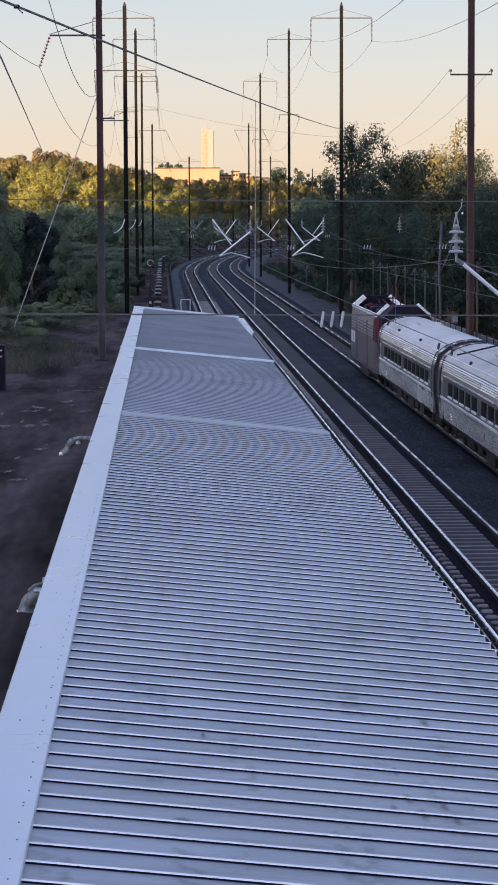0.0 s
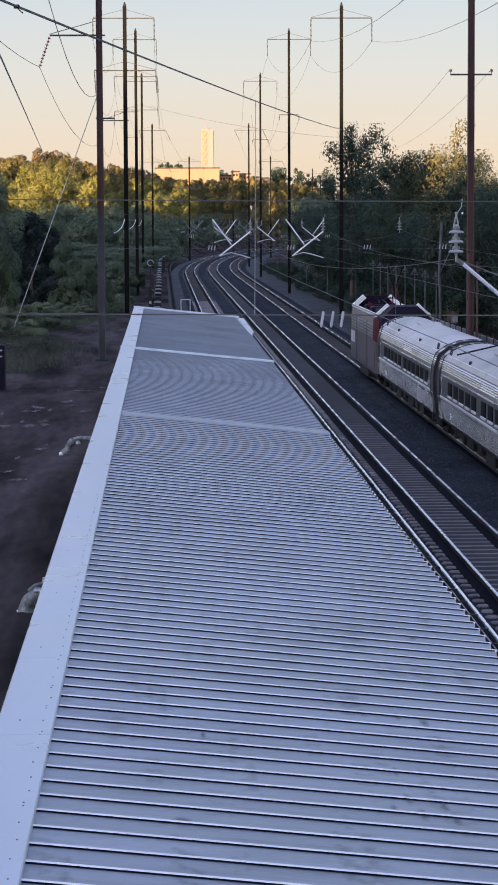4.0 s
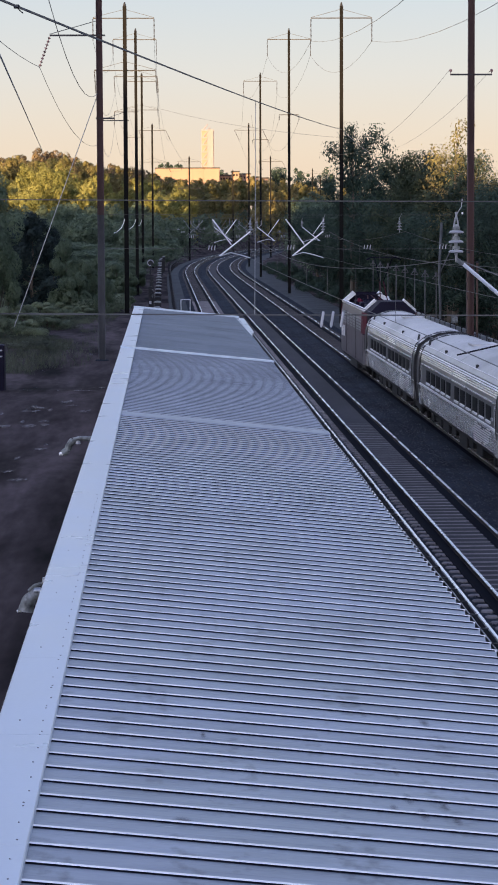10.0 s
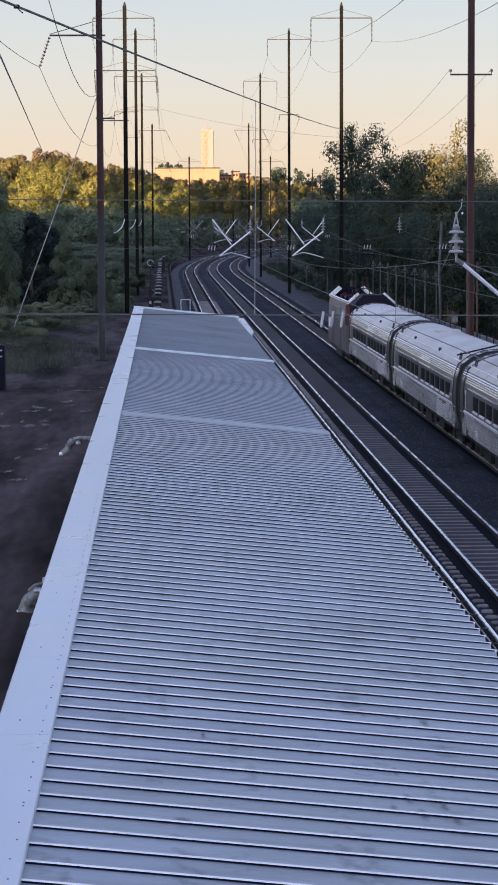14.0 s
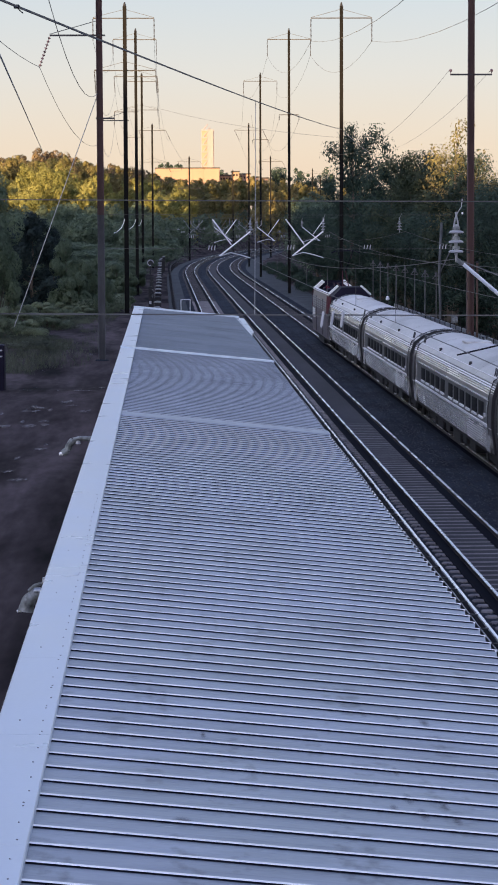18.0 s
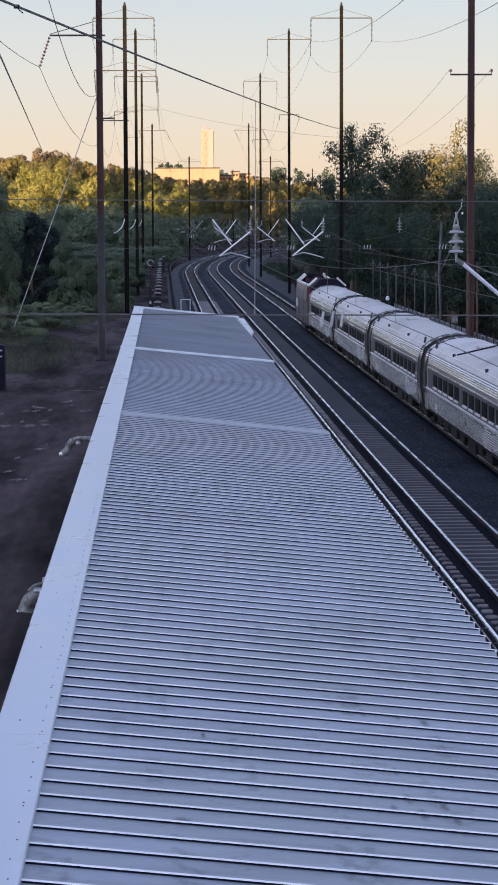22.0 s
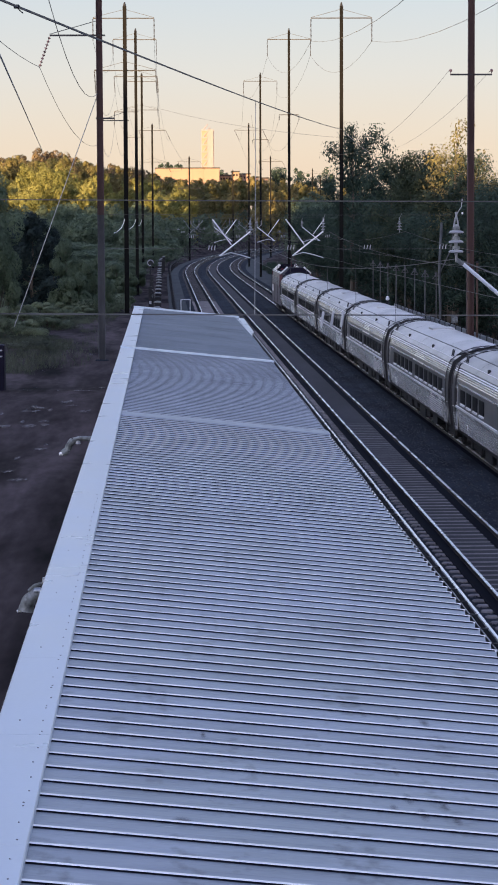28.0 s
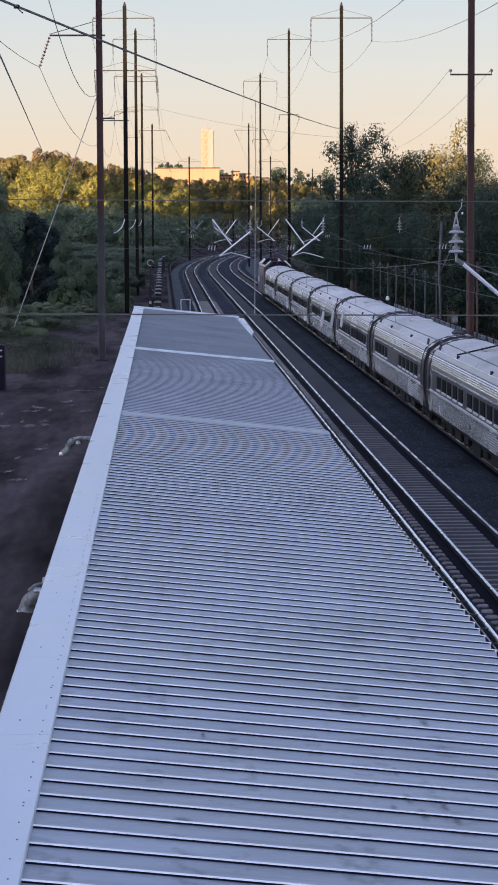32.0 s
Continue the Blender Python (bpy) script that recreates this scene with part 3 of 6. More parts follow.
            yy += 0.9
        part("gutter_straps", br, M_DARKSTEEL, g)
    s = Shape().add([(3.24, 88, z + 0.02), (3.46, 91.6, z - 0.02), (3.50, ROOF_Y1, z - 0.02), (3.12, ROOF_Y1, z + 0.02), (3.24, 88, z - 0.10), (3.46, 91.6, z - 0.14), (3.50, ROOF_Y1, z - 0.14), (3.12, ROOF_Y1, z - 0.10)],
                    [(0, 1, 2, 3), (7, 6, 5, 4), (0, 4, 5, 1), (1, 5, 6, 2), (2, 6, 7, 3), (3, 7, 4, 0)])
    part("end_flashing", s, M_FLASH, canopy, "pale flared end flashing")
    # beams and columns below the sheets
    for x in (-0.75, 0.9, 2.9):
        zz = roof_z(x)
        part("purlin", Shape().box(x - 0.06, x + 0.06, ROOF_Y0, ROOF_Y1 - 0.1, zz - 0.24, zz - 0.03), M_STEEL, canopy)
    yy = 9.0
    while yy < ROOF_Y1:
        part("rafter", Shape().add([(x, yy + dy, roof_z(x) + dz2) for dy in (-0.06, 0.06) for x, dz2 in ((-0.9, -0.26), (3.0, -0.26), (3.0, -0.42), (-0.9, -0.42))],
                                   [(0, 1, 2, 3), (7, 6, 5, 4), (0, 4, 5, 1), (1, 5, 6, 2), (2, 6, 7, 3), (3, 7, 4, 0)]), M_STEEL, canopy)
        part("column", Shape().box(-0.35, -0.15, yy - 0.1, yy + 0.1, 1.22, roof_z(-0.25) - 0.42, 0.01), M_STEEL, canopy)
        yy += 6.0
    # the platform below
    plat = thing("platform", "raised concrete station platform under the canopy", "platform", kind="structure")
    yy = 0.0
    while yy < 106:
        part("platform_slab", Shape().box(-0.9, T1 - 1.72, yy + 0.005, yy + 5.295, 0.95, 1.22, 0.012), M_CONC, plat)
        yy += 5.3
    part("platform_wall", Shape().box(-0.7, T1 - 2.0, 0, 106, -0.6, 0.95), M_CONC, plat)


# ---- the train ----
COACH_L, COACH_PITCH = 25.0, 26.0
TRAIN_Y0 = 119.2                      # where the locomotive's coupling stands at first
TRAIN_T0, TRAIN_A = 3.2, 0.3225       # it starts, and gathers speed evenly


def train_shift(t):
    return 0.5 * TRAIN_A * max(0.0, t - TRAIN_T0) ** 2


def flanks(name, profile, y0, y1, material, parent, label=""):
    """A strip of body side on each flank of the car."""
    k = len(profile)
    for sg in (-1, 1):
        v = [(sg * x, y, z) for y in (y0, y1) for x, z in profile]
        f = [(i, i + 1, k + i + 1, k + i) for i in range(k - 1)]
        if sg > 0:
            f = [q[::-1] for q in f]
        part(name, Shape().add(v, f), material, parent, label)


def bogie(parent, y, wheel_me, axle_me):
    fr = Shape()
    for sg in (-1, 1):
        fr.box(sg * 1.0 - 0.09, sg * 1.0 + 0.09, y - 1.55, y + 1.55, 0.38, 0.62, 0.03)
        for d in (-1.25, 1.25):
            fr.box(sg * 1.0 - 0.14, sg * 1.0 + 0.14, y + d - 0.2, y + d + 0.2, 0.30, 0.66, 0.04)
        fr.lathe(sg * 1.0, y, [(0.2, 0.6), (0.24, 0.7), (0.24, 0.85), (0.2, 0.95)], 12)
    fr.box(-1.0, 1.0, y - 0.25, y + 0.25, 0.45, 0.8)
    b = part("bogie", fr, M_UNDER, parent, "grimy cast steel bogie")
    for d in (-1.25, 1.25):
        for sg in (-1, 1):
            part("wheel", wheel_me, M_UNDER, b, at=pose(sg * 0.7525, y + d, 0.455, 0, 90 * sg, 0))
        part("axle", axle_me, M_UNDER, b, at=pose(0, y + d, 0.455))
    return b


def build_coach(cafe=False):
    L = COACH_L / 2
    car = thing("passenger_coach", "fluted stainless steel passenger coach with a dark window band", "train coach", "coaches of the train")
    side = lambda z: np.interp(z, [0.95, 1.2, 1.8, 2.3, 2.8, 3.1, 3.35], [1.47, 1.53, 1.585, 1.59, 1.555, 1.49, 1.36])
    # lower fluted wall, belt rail, window band, upper fluted wall
    # dark plane behind the flutes paints the shade of their grooves
    flanks("lower_backing", [(side(z) - 0.01, z) for z in (0.95, 1.2, 1.5, 1.75)], -L, L, M_HOOD, car, "dark backing that paints the shade between the flutes")
    for k in range(9):
        z0 = 0.955 + 0.088 * k
        z1 = z0 + 0.060
        flanks("flute", [(side(z0) - 0.009, z0), (side(z0) + 0.022, z0 + 0.012), (side(z1) + 0.020, z1 - 0.016), (side(z1) - 0.009, z1)], -L, L, M_STAIN, car, "pressed stainless flute")
    flanks("belt_rail", [(side(1.75) + 0.001, 1.75), (side(1.75) + 0.035, 1.76), (side(1.85) + 0.035, 1.84), (side(1.85), 1.85)], -L, L, M_LOCOW, car, "bright belt rail")
    flanks("window_band", [(side(z) - 0.004, z) for z in (1.85, 2.05, 2.25, 2.45, 2.62)], -L, L, M_BAND, car, "dark grey band between the windows")
    flanks("upper_belt", [(side(2.63), 2.62), (side(2.63) + 0.02, 2.63), (side(2.63) + 0.02, 2.68), (side(2.63), 2.69)], -L, L, M_STAIN, car)
    flanks("letterboard", [(side(z), z) for z in (2.69, 2.76, 2.83)], -L, L, M_LETTER, car, "plain dull steel letterboard")
    # same dark plane again, for groove shade on the upper wall
    flanks("flute_backing", [(side(z) - 0.01, z) for z in (2.83, 2.95, 3.08, 3.2)], -L, L, M_HOOD, car, "dark backing that paints the shade between the flutes")
    for k in range(5):
        z0 = 2.838 + 0.074 * k
        z1 = z0 + 0.042
        # top two flutes coloured white for the highlight under the roof edge
        flanks("flute", [(side(z0) - 0.009, z0), (side(z0) + 0.028, z0 + 0.008), (side(z1) + 0.026, z1 - 0.012), (side(z1) - 0.009, z1)], -L, L, M_LOCOW if k > 2 else M_STAIN, car, "pressed stainless flute")
    roofp = [(side(3.2), 3.2), (side(3.2) + 0.025, 3.23), (1.43, 3.27), (1.36, 3.35), (1.22, 3.47), (1.0, 3.60), (0.7, 3.72), (0.35, 3.80), (0.0, 3.83)]
    roofp = roofp + [(-x, z) for x, z in reversed(roofp[:-1])]
    part("roof", Shape().sweep(list(reversed(roofp)), [-L, -L / 2, 0, L / 2, L], closed=False), M_COACHROOF, car, "smooth pale grey roof", smooth=True)
    # roof seams, vents and grab irons
    for i in (-2, 0, 2):
        y = i * L / 3.6
        rib = Shape()
        pts = [(x * 1.001, y, z) for x, z in roofp[1:-1]]
        rib.path(pts, 0.008, 4)
        part("roof_seam", rib, M_COACHROOF, car)
    for sg in (-1, 1):
        for y in (-L + 1.5, -L + 1.9, L - 1.9, L - 1.5):
            fin = Shape().add([(sg * 1.30, y - 0.10, 3.38), (sg * 1.30, y + 0.02, 3.38), (sg * 1.22, y + 0.20, 3.66), (sg * 1.22, y + 0.10, 3.66), (sg * 1.26, y - 0.10, 3.40), (sg * 1.26, y + 0.02, 3.40), (sg * 1.18, y + 0.20, 3.67), (sg * 1.18, y + 0.10, 3.67)],
                              [(0, 1, 2, 3), (7, 6, 5, 4), (0, 4, 5, 1), (1, 5, 6, 2), (2, 6, 7, 3), (3, 7, 4, 0)])
            part("lifting_lug", fin, M_RUBBER, car, "thin black roof lug")
        for y in (-4.3, 4.9):
            part("roof_vent", Shape().box(sg * 1.27 - 0.05, sg * 1.27 + 0.05, y - 0.10, y + 0.10, 3.40, 3.53, 0.02), M_RUBBER, car, "small black roof vent")
        # rain strip coloured white for that highlight too
        part("rain_strip", Shape().tube((sg * 1.33, -L + 1.0, 3.385), (sg * 1.33, L - 1.0, 3.385), 0.020, n=6), M_LOCOW, car)
    part("roof_hatch", Shape().box(-0.5, 0.5, 3.0, 4.4, 3.79, 3.87, 0.03), M_COACHROOF, car)
    # windows
    if cafe:
        wins = [-9.2, -7.5, -5.8, -4.1, -2.4, 4.4, 6.1, 7.8, 9.5]
    else:
        wins = [-9.6 + 1.72 * i for i in range(6)] + [1.5 + 1.72 * i for i in range(5)]
    pane, sill = Shape(), Shape()
    pane.box(-0.012, 0.012, -0.58, 0.58, -0.24, 0.24, 0.006)
    sill.box(-0.03, 0.03, -0.50, 0.50, -0.035, 0.035, 0.01)
    pane_me, sill_me = pane.mesh("window", M_GLASS), sill.mesh("window_sill", M_LOCOW)
    for y in wins:
        for sg in (-1, 1):
            wo = part("window", pane_me, M_GLASS, car, at=pose(sg * (side(2.3) + 0.006), y, 2.28))
            part("window_sill", sill_me, M_LOCOW, wo, at=pose(sg * 0.014, 0, -0.30))
    for y in (-L + 1.1, L - 1.1):
        for sg in (-1, 1):
            d = part("door", Shape().box(-0.015, 0.015, -0.42, 0.42, 0, 1.6, 0.008), M_STAIN, car, "stainless end door", at=pose(sg * (side(2.0) - 0.005), y, 0.98, 0, 0, 0))
            part("door_window", Shape().box(-0.006, 0.006, -0.2, 0.2, 1.0, 1.45, 0.003), M_GLASS, d, at=pose(sg * 0.016, 0, 0))
    for sg in (-1, 1):
        part("access_panel", Shape().box(-0.012, 0.012, -0.15, 0.15, -0.085, 0.085, 0.005), M_RUBBER, car, "small dark access panel", at=pose(sg * (side(1.4) + 0.026), -0.9, 1.38))
    for sg in (-1, 1):
        part("marker_light", Shape().box(-0.03, 0.03, -0.16, 0.16, -0.05, 0.05, 0.015), M_WHITE, car, "small white marker light", at=pose(sg * (side(2.2) + 0.02), -L + 2.0, 2.12))
    if cafe:
        for x, y in ((0.35, -8.6), (0.05, -10.4)):
            part("roof_aerial", Shape().box(x - 0.22, x + 0.22, y - 0.5, y + 0.5, 3.74, 3.92, 0.03), M_RUBBER, car, "low black roof aerial")
    # ends and the black diaphragms between cars
    prof = [(1.47, 0.95), (1.585, 1.8), (1.59, 2.3), (1.555, 2.8), (1.40, 3.28), (1.0, 3.58), (0.5, 3.76), (0, 3.81)]
    prof = [(x * 0.985, z) for x, z in prof]
    prof = prof + [(-x, z) for x, z in reversed(prof[:-1])]
    for sg in (-1, 1):
        part("end_wall", Shape().sweep(prof, sorted([sg * (L - 0.05), sg * (L - 0.01)])), M_STAIN, car)
        dia = [(x * 0.99, 0.8 + (z - 0.95) * 1.035) for x, z in prof]
        part("diaphragm", Shape().sweep(dia, sorted([sg * (L + 0.015), sg * (L + 0.43)])), M_RUBBER, car, "black rubber gangway shroud")
        big = [(x * 1.038, z * 1.006) for x, z in prof]
        part("end_hood", Shape().sweep(big, sorted([sg * (L - 0.95), sg * L])), M_HOOD, car, "dark grey end section")
        for q in (0.03, 0.97):
            part("hood_ring", Shape().sweep([(x * 1.05, z * 1.011) for x, z in prof], sorted([sg * (L - q - 0.07), sg * (L - q + 0.05)])), M_RUBBER, car, "black sealing ring")
    # underfloor equipment
    part("floor_pan", Shape().box(-1.4, 1.4, -L + 0.1, L - 0.1, 0.9, 0.98), M_UNDER, car)
    flanks("skirt", [(1.40, 0.80), (1.46, 0.95)], -L, L, M_UNDER, car)
    for y, w, h in ((-5.2, 1.6, 0.5), (-2.9, 1.1, 0.42), (-0.6, 2.2, 0.55), (2.2, 1.2, 0.4), (4.7, 1.8, 0.5)):
        part("equipment_box", Shape().box(-1.3, 1.3, y - w / 2, y + w / 2, 0.9 - h, 0.9, 0.03), M_UNDER, car)
    wheel = Shape().lathe(0, 0, [(0.1, -0.07), (0.44, -0.07), (0.455, -0.06), (0.455, 0.05), (0.40, 0.06), (0.12, 0.05)], 20).mesh("wheel", M_UNDER)
    axle = Shape().tube((-0.75, 0, 0), (0.75, 0, 0), 0.08).mesh("axle", M_UNDER)
    for y in (-9.1, 9.1):
        bogie(car, y, wheel, axle)
    return car


def build_loco():
    lo = thing("electric_locomotive", "silver electric locomotive with a red stripe and dark hood ends", "locomotive")
    B = 7.7
    low = [(1.42, 0.75), (1.47, 0.95), (1.48, 1.6), (1.48, 2.75)]
    mid = low + [(1.46, 2.85), (1.28, 3.35)]
    for a, b in ((-B, -2.6), (-2.6, 2.6), (2.6, B)):
        flanks("side_panel", low, a + 0.012, b - 0.012, M_LOCO, lo, "silver painted body side")
    flanks("upper_side", [(1.48, 2.757), (1.475, 3.20), (1.38, 3.60), (1.34, 3.70)], -B, B, M_LOCO, lo)
    for y in (-6.2, -4.4, -2.2, 0.0, 2.2, 4.4, 6.2):
        for sg in (-1, 1):
            g = part("grille", Shape().box(-0.012, 0.012, -0.8, 0.8, -0.34, 0.34, 0.006), M_STEEL, lo, "grey louvred grille", at=pose(sg * 1.487, y, 2.90))
            for k in range(4):
                part("slat", Shape().box(-0.012, 0.012, -0.76, 0.76, -0.025, 0.025), M_LOCO, g, at=pose(sg * 0.012, 0, -0.24 + 0.16 * k))
    for y in (5.2, 6.6):
        for sg in (-1, 1):
            part("side_panel", Shape().box(-0.01, 0.01, -0.5, 0.5, -0.32, 0.32, 0.006), M_LOCOW, lo, "pale square side panel", at=pose(sg * 1.492, y, 2.05))
    for sg in (-1, 1):
        part("roof_edge", Shape().box(sg * 1.34 - 0.08, sg * 1.34 + 0.08, -B, B, 3.66, 3.80, 0.02), M_LOCOW, lo, "white roof edge rail")
        for y in (-3.3, 3.3):
            part("side_rib", Shape().box(sg * 1.485 - 0.012, sg * 1.485 + 0.012, y - 0.04, y + 0.04, 0.9, 3.3), M_LOCOD, lo)
    part("roof_deck", Shape().box(-1.28, 1.28, -B, B, 3.3, 3.42), M_UNDER, lo)
    for y in (-5.6, -1.2, 2.4, 5.9):
        part("roof_equipment", Shape().box(-0.8, 0.8, y - 0.7, y + 0.7, 3.42, 3.82, 0.06), M_LOCOD, lo)
    # folded pantographs on red insulators
    for y in (4.4, -3.6):
        up = y < 0
        knee, head = (5.15, 6.50) if up else (4.12, 4.22)
        pt = part("pantograph", Shape().box(-0.6, 0.6, y - 1.05, y - 0.95, 3.90, 3.98, 0.02), M_LOCOD, lo, "raised dark pantograph" if up else "folded dark pantograph")
        for sg in (-1, 1):
            part("lower_arm", Shape().tube((sg * 0.22, y - 0.9, 3.95), (sg * 0.10, y + 0.7, knee), 0.03), M_PANTO, pt)
            part("upper_arm", Shape().tube((sg * 0.10, y + 0.7, knee), (sg * 0.5, y - 0.4, head), 0.022), M_LOCOD, pt)
        for d in (0.6, 0.25):
            part("contact_strip", Shape().path([(-0.95, y - d, head - 0.12), (-0.65, y - d, head + 0.02), (0.65, y - d, head + 0.02), (0.95, y - d, head - 0.12)], 0.025), M_LOCOD, pt)
        for sx in (-0.6, 0.6):
            for sy in (-0.9, 0.9):
                part("insulator", Shape().lathe(sx, y + sy, [(0.09, 3.42), (0.13, 3.55), (0.08, 3.65), (0.13, 3.75), (0.07, 3.95)], 10), M_LOCOR, pt, "red insulator")
    # sloped cabs at both ends: silver chin, dark windscreen hood, white edges, red cheeks
    for sg in (-1, 1):
        y0, y1 = sg * B, sg * (B + 2.1)
        s = Shape()
        a = [(-1.46, y0, 0.75), (1.46, y0, 0.75), (1.48, y0, 2.4), (-1.48, y0, 2.4)]
        b = [(-1.2, y1, 0.85), (1.2, y1, 0.85), (1.15, y1, 2.4), (-1.15, y1, 2.4)]
        s.add(a + b, [(0, 1, 2, 3), (7, 6, 5, 4), (0, 4, 5, 1), (1, 5, 6, 2), (2, 6, 7, 3), (3, 7, 4, 0)])
        part("cab_nose", s, M_LOCO, lo)
        s = Shape()
        b = [(-1.48, y0, 2.404), (1.48, y0, 2.404), (1.36, y0, 3.66), (0.66, y0, 4.26), (-0.66, y0, 4.26), (-1.36, y0, 3.66)]
        c = [(-1.16, y1 - sg * 0.02, 2.404), (1.16, y1 - sg * 0.02, 2.404), (1.24, y1 - sg * 0.55, 3.60), (0.62, y1 - sg * 0.65, 4.22), (-0.62, y1 - sg * 0.65, 4.22), (-1.24, y1 - sg * 0.55, 3.60)]
        s.add(b + c, [tuple(range(6)), (11, 10, 9, 8, 7, 6)] + [(i, 6 + i, 6 + (i + 1) % 6, (i + 1) % 6) for i in range(6)])
        part("cab_hood", s, M_LOCOD, lo, "dark windscreen hood")
        for sx in (-1, 1):
            s = Shape()
            q = [(1.492, y0 - sg * 0.45, 2.45), (1.46, y0 - sg * 0.40, 3.60), (1.27, y0 + sg * 0.75, 3.55), (1.36, y0 + sg * 0.85, 2.45)]
            s.add([(sx * (x + 0.004), y, z) for x, y, z in q] + [(sx * (x + 0.03), y, z) for x, y, z in q], [(0, 1, 2, 3), (7, 6, 5, 4), (0, 4, 5, 1), (1, 5, 6, 2), (2, 6, 7, 3), (3, 7, 4, 0)])
            part("cheek_flash", s, M_LOCOR, lo, "red painted cheek")
        for sx in (-1, 1):
            q = [(sx * 1.42, 3.74), (sx * 0.80, 4.30), (sx * 0.62, 4.12), (sx * 1.26, 3.56)]
            v = [(x, y0 - sg * d, z + 0.02) for d in (0.55, 0.01) for x, z in q]
            fr = Shape().add(v, [(0, 1, 2, 3), (7, 6, 5, 4), (0, 4, 5, 1), (1, 5, 6, 2), (2, 6, 7, 3), (3, 7, 4, 0)])
            part("cab_frame", fr, M_LOCOW, lo, "white diagonal edge of the hood")
        part("coupler", Shape().box(-0.25, 0.25, min(y1, y1 + sg * 0.35), max(y1, y1 + sg * 0.35), 0.8, 1.05, 0.03), M_UNDER, lo)
    part("underframe", Shape().box(-1.3, 1.3, -B, B, 0.55, 0.8, 0.03), M_UNDER, lo)
    part("transformer_box", Shape().box(-1.35, 1.35, -2.6, 2.6, 0.25, 0.75, 0.05), M_UNDER, lo)
    wheel = Shape().lathe(0, 0, [(0.1, -0.07), (0.54, -0.07), (0.56, -0.06), (0.56, 0.05), (0.50, 0.06), (0.12, 0.05)], 20).mesh("wheel", M_UNDER)
    axle = Shape().tube((-0.75, 0, 0), (0.75, 0, 0), 0.09).mesh("axle", M_UNDER)
    for y in (-5.0, 5.0):
        bogie(lo, y, wheel, axle)
    return lo


TRAIN = []


def build_train():
    loco = build_loco()
    TRAIN.append((loco, TRAIN_Y0 + 10.35))
    first, cafe = build_coach(), build_coach(True)
    for i in range(8):
        y = TRAIN_Y0 - COACH_PITCH * (i + 0.5)
        if i == 0:
            car = first
        elif i == 5:
            car = tagged(cafe, "fluted stainless steel cafe coach with few windows")
        else:
            car = copy_thing(first, pose(T3, y, 0))
        TRAIN.append((car, y))
    for ob, y in TRAIN:
        ob.matrix_basis = pose(T3, y, 0)


def motions():
    times = [0.0, 1.5, 2.6, 3.2, 3.6] + [4.0 + i for i in range(29)]
    for ob, y in TRAIN:
        walk(ob, [(t, pose(T3, y + train_shift(t), 0)) for t in times])


# ---- overhead line ----
def insulator(shape, a, b, r, discs):
    """A string of discs between two points."""
    a, b = Vector(a), Vector(b)
    shape.tube(a, b, r * 0.28, n=6)
    d = (b - a).normalized()
    step = (b - a).length / discs
    for i in range(discs):
        c = a + d * step * (i + 0.5)
        shape.tube(c - d * step * 0.22, c + d * step * 0.02, r, r * 0.9, 12)
        shape.tube(c + d * step * 0.02, c + d * step * 0.2, r * 0.9, r * 0.35, 12)
    return shape


def sag_line(a, b, sag, r, n=14):
    a, b = Vector(a), Vector(b)
    pts = []
    for i in range(n + 1):
        k = i / n
        p = a.lerp(b, k)
        p.z -= 4 * sag * k * (1 - k)
        pts.append(p)
    return Shape().path(pts, r, 4)


def hpole(w, z0, z1, x, y, t, turned):
    """A wide-flange steel post, w across at its foot and t at its top; turned: the open side faces along the line."""
    if turned:
        s = Shape()
        for a, b in ((-1, -0.74), (0.74, 1), (-0.74, 0.74)):
            q = 0.12 if a + b == 0 else 1.0
            s.add([(x + e * r / 2, y + f * q * r / 2, z) for z, r in ((z0, w), (z1, t)) for e, f in ((a, -1), (b, -1), (b, 1), (a, 1))],
                  [(3, 2, 1, 0), (4, 5, 6, 7), (0, 1, 5, 4), (1, 2, 6, 5), (2, 3, 7, 6), (3, 0, 4, 7)])
        return s
    s = Shape()
    d = w * 0.5
    for q0, q1 in ((-1, -0.86), (0.86, 1)):
        a, b = [(x + sx * d, y + q * d, z0) for q in (q0, q1) for sx in (-1, 1)], [(x + sx * t / 2, y + q * t / 2, z1) for q in (q0, q1) for sx in (-1, 1)]
        s.add(a + b, [(0, 1, 3, 2), (4, 6, 7, 5), (0, 4, 5, 1), (2, 3, 7, 6), (0, 2, 6, 4), (1, 5, 7, 3)])
    a = [(x + sx * d * 0.12, y + q * d * 0.86, z0) for q in (-1, 1) for sx in (-1, 1)]
    b = [(x + sx * t * 0.06, y + q * t * 0.43, z1) for q in (-1, 1) for sx in (-1, 1)]
    s.add(a + b, [(0, 4, 5, 1), (2, 3, 7, 6), (0, 2, 6, 4), (1, 5, 7, 3)])
    return s


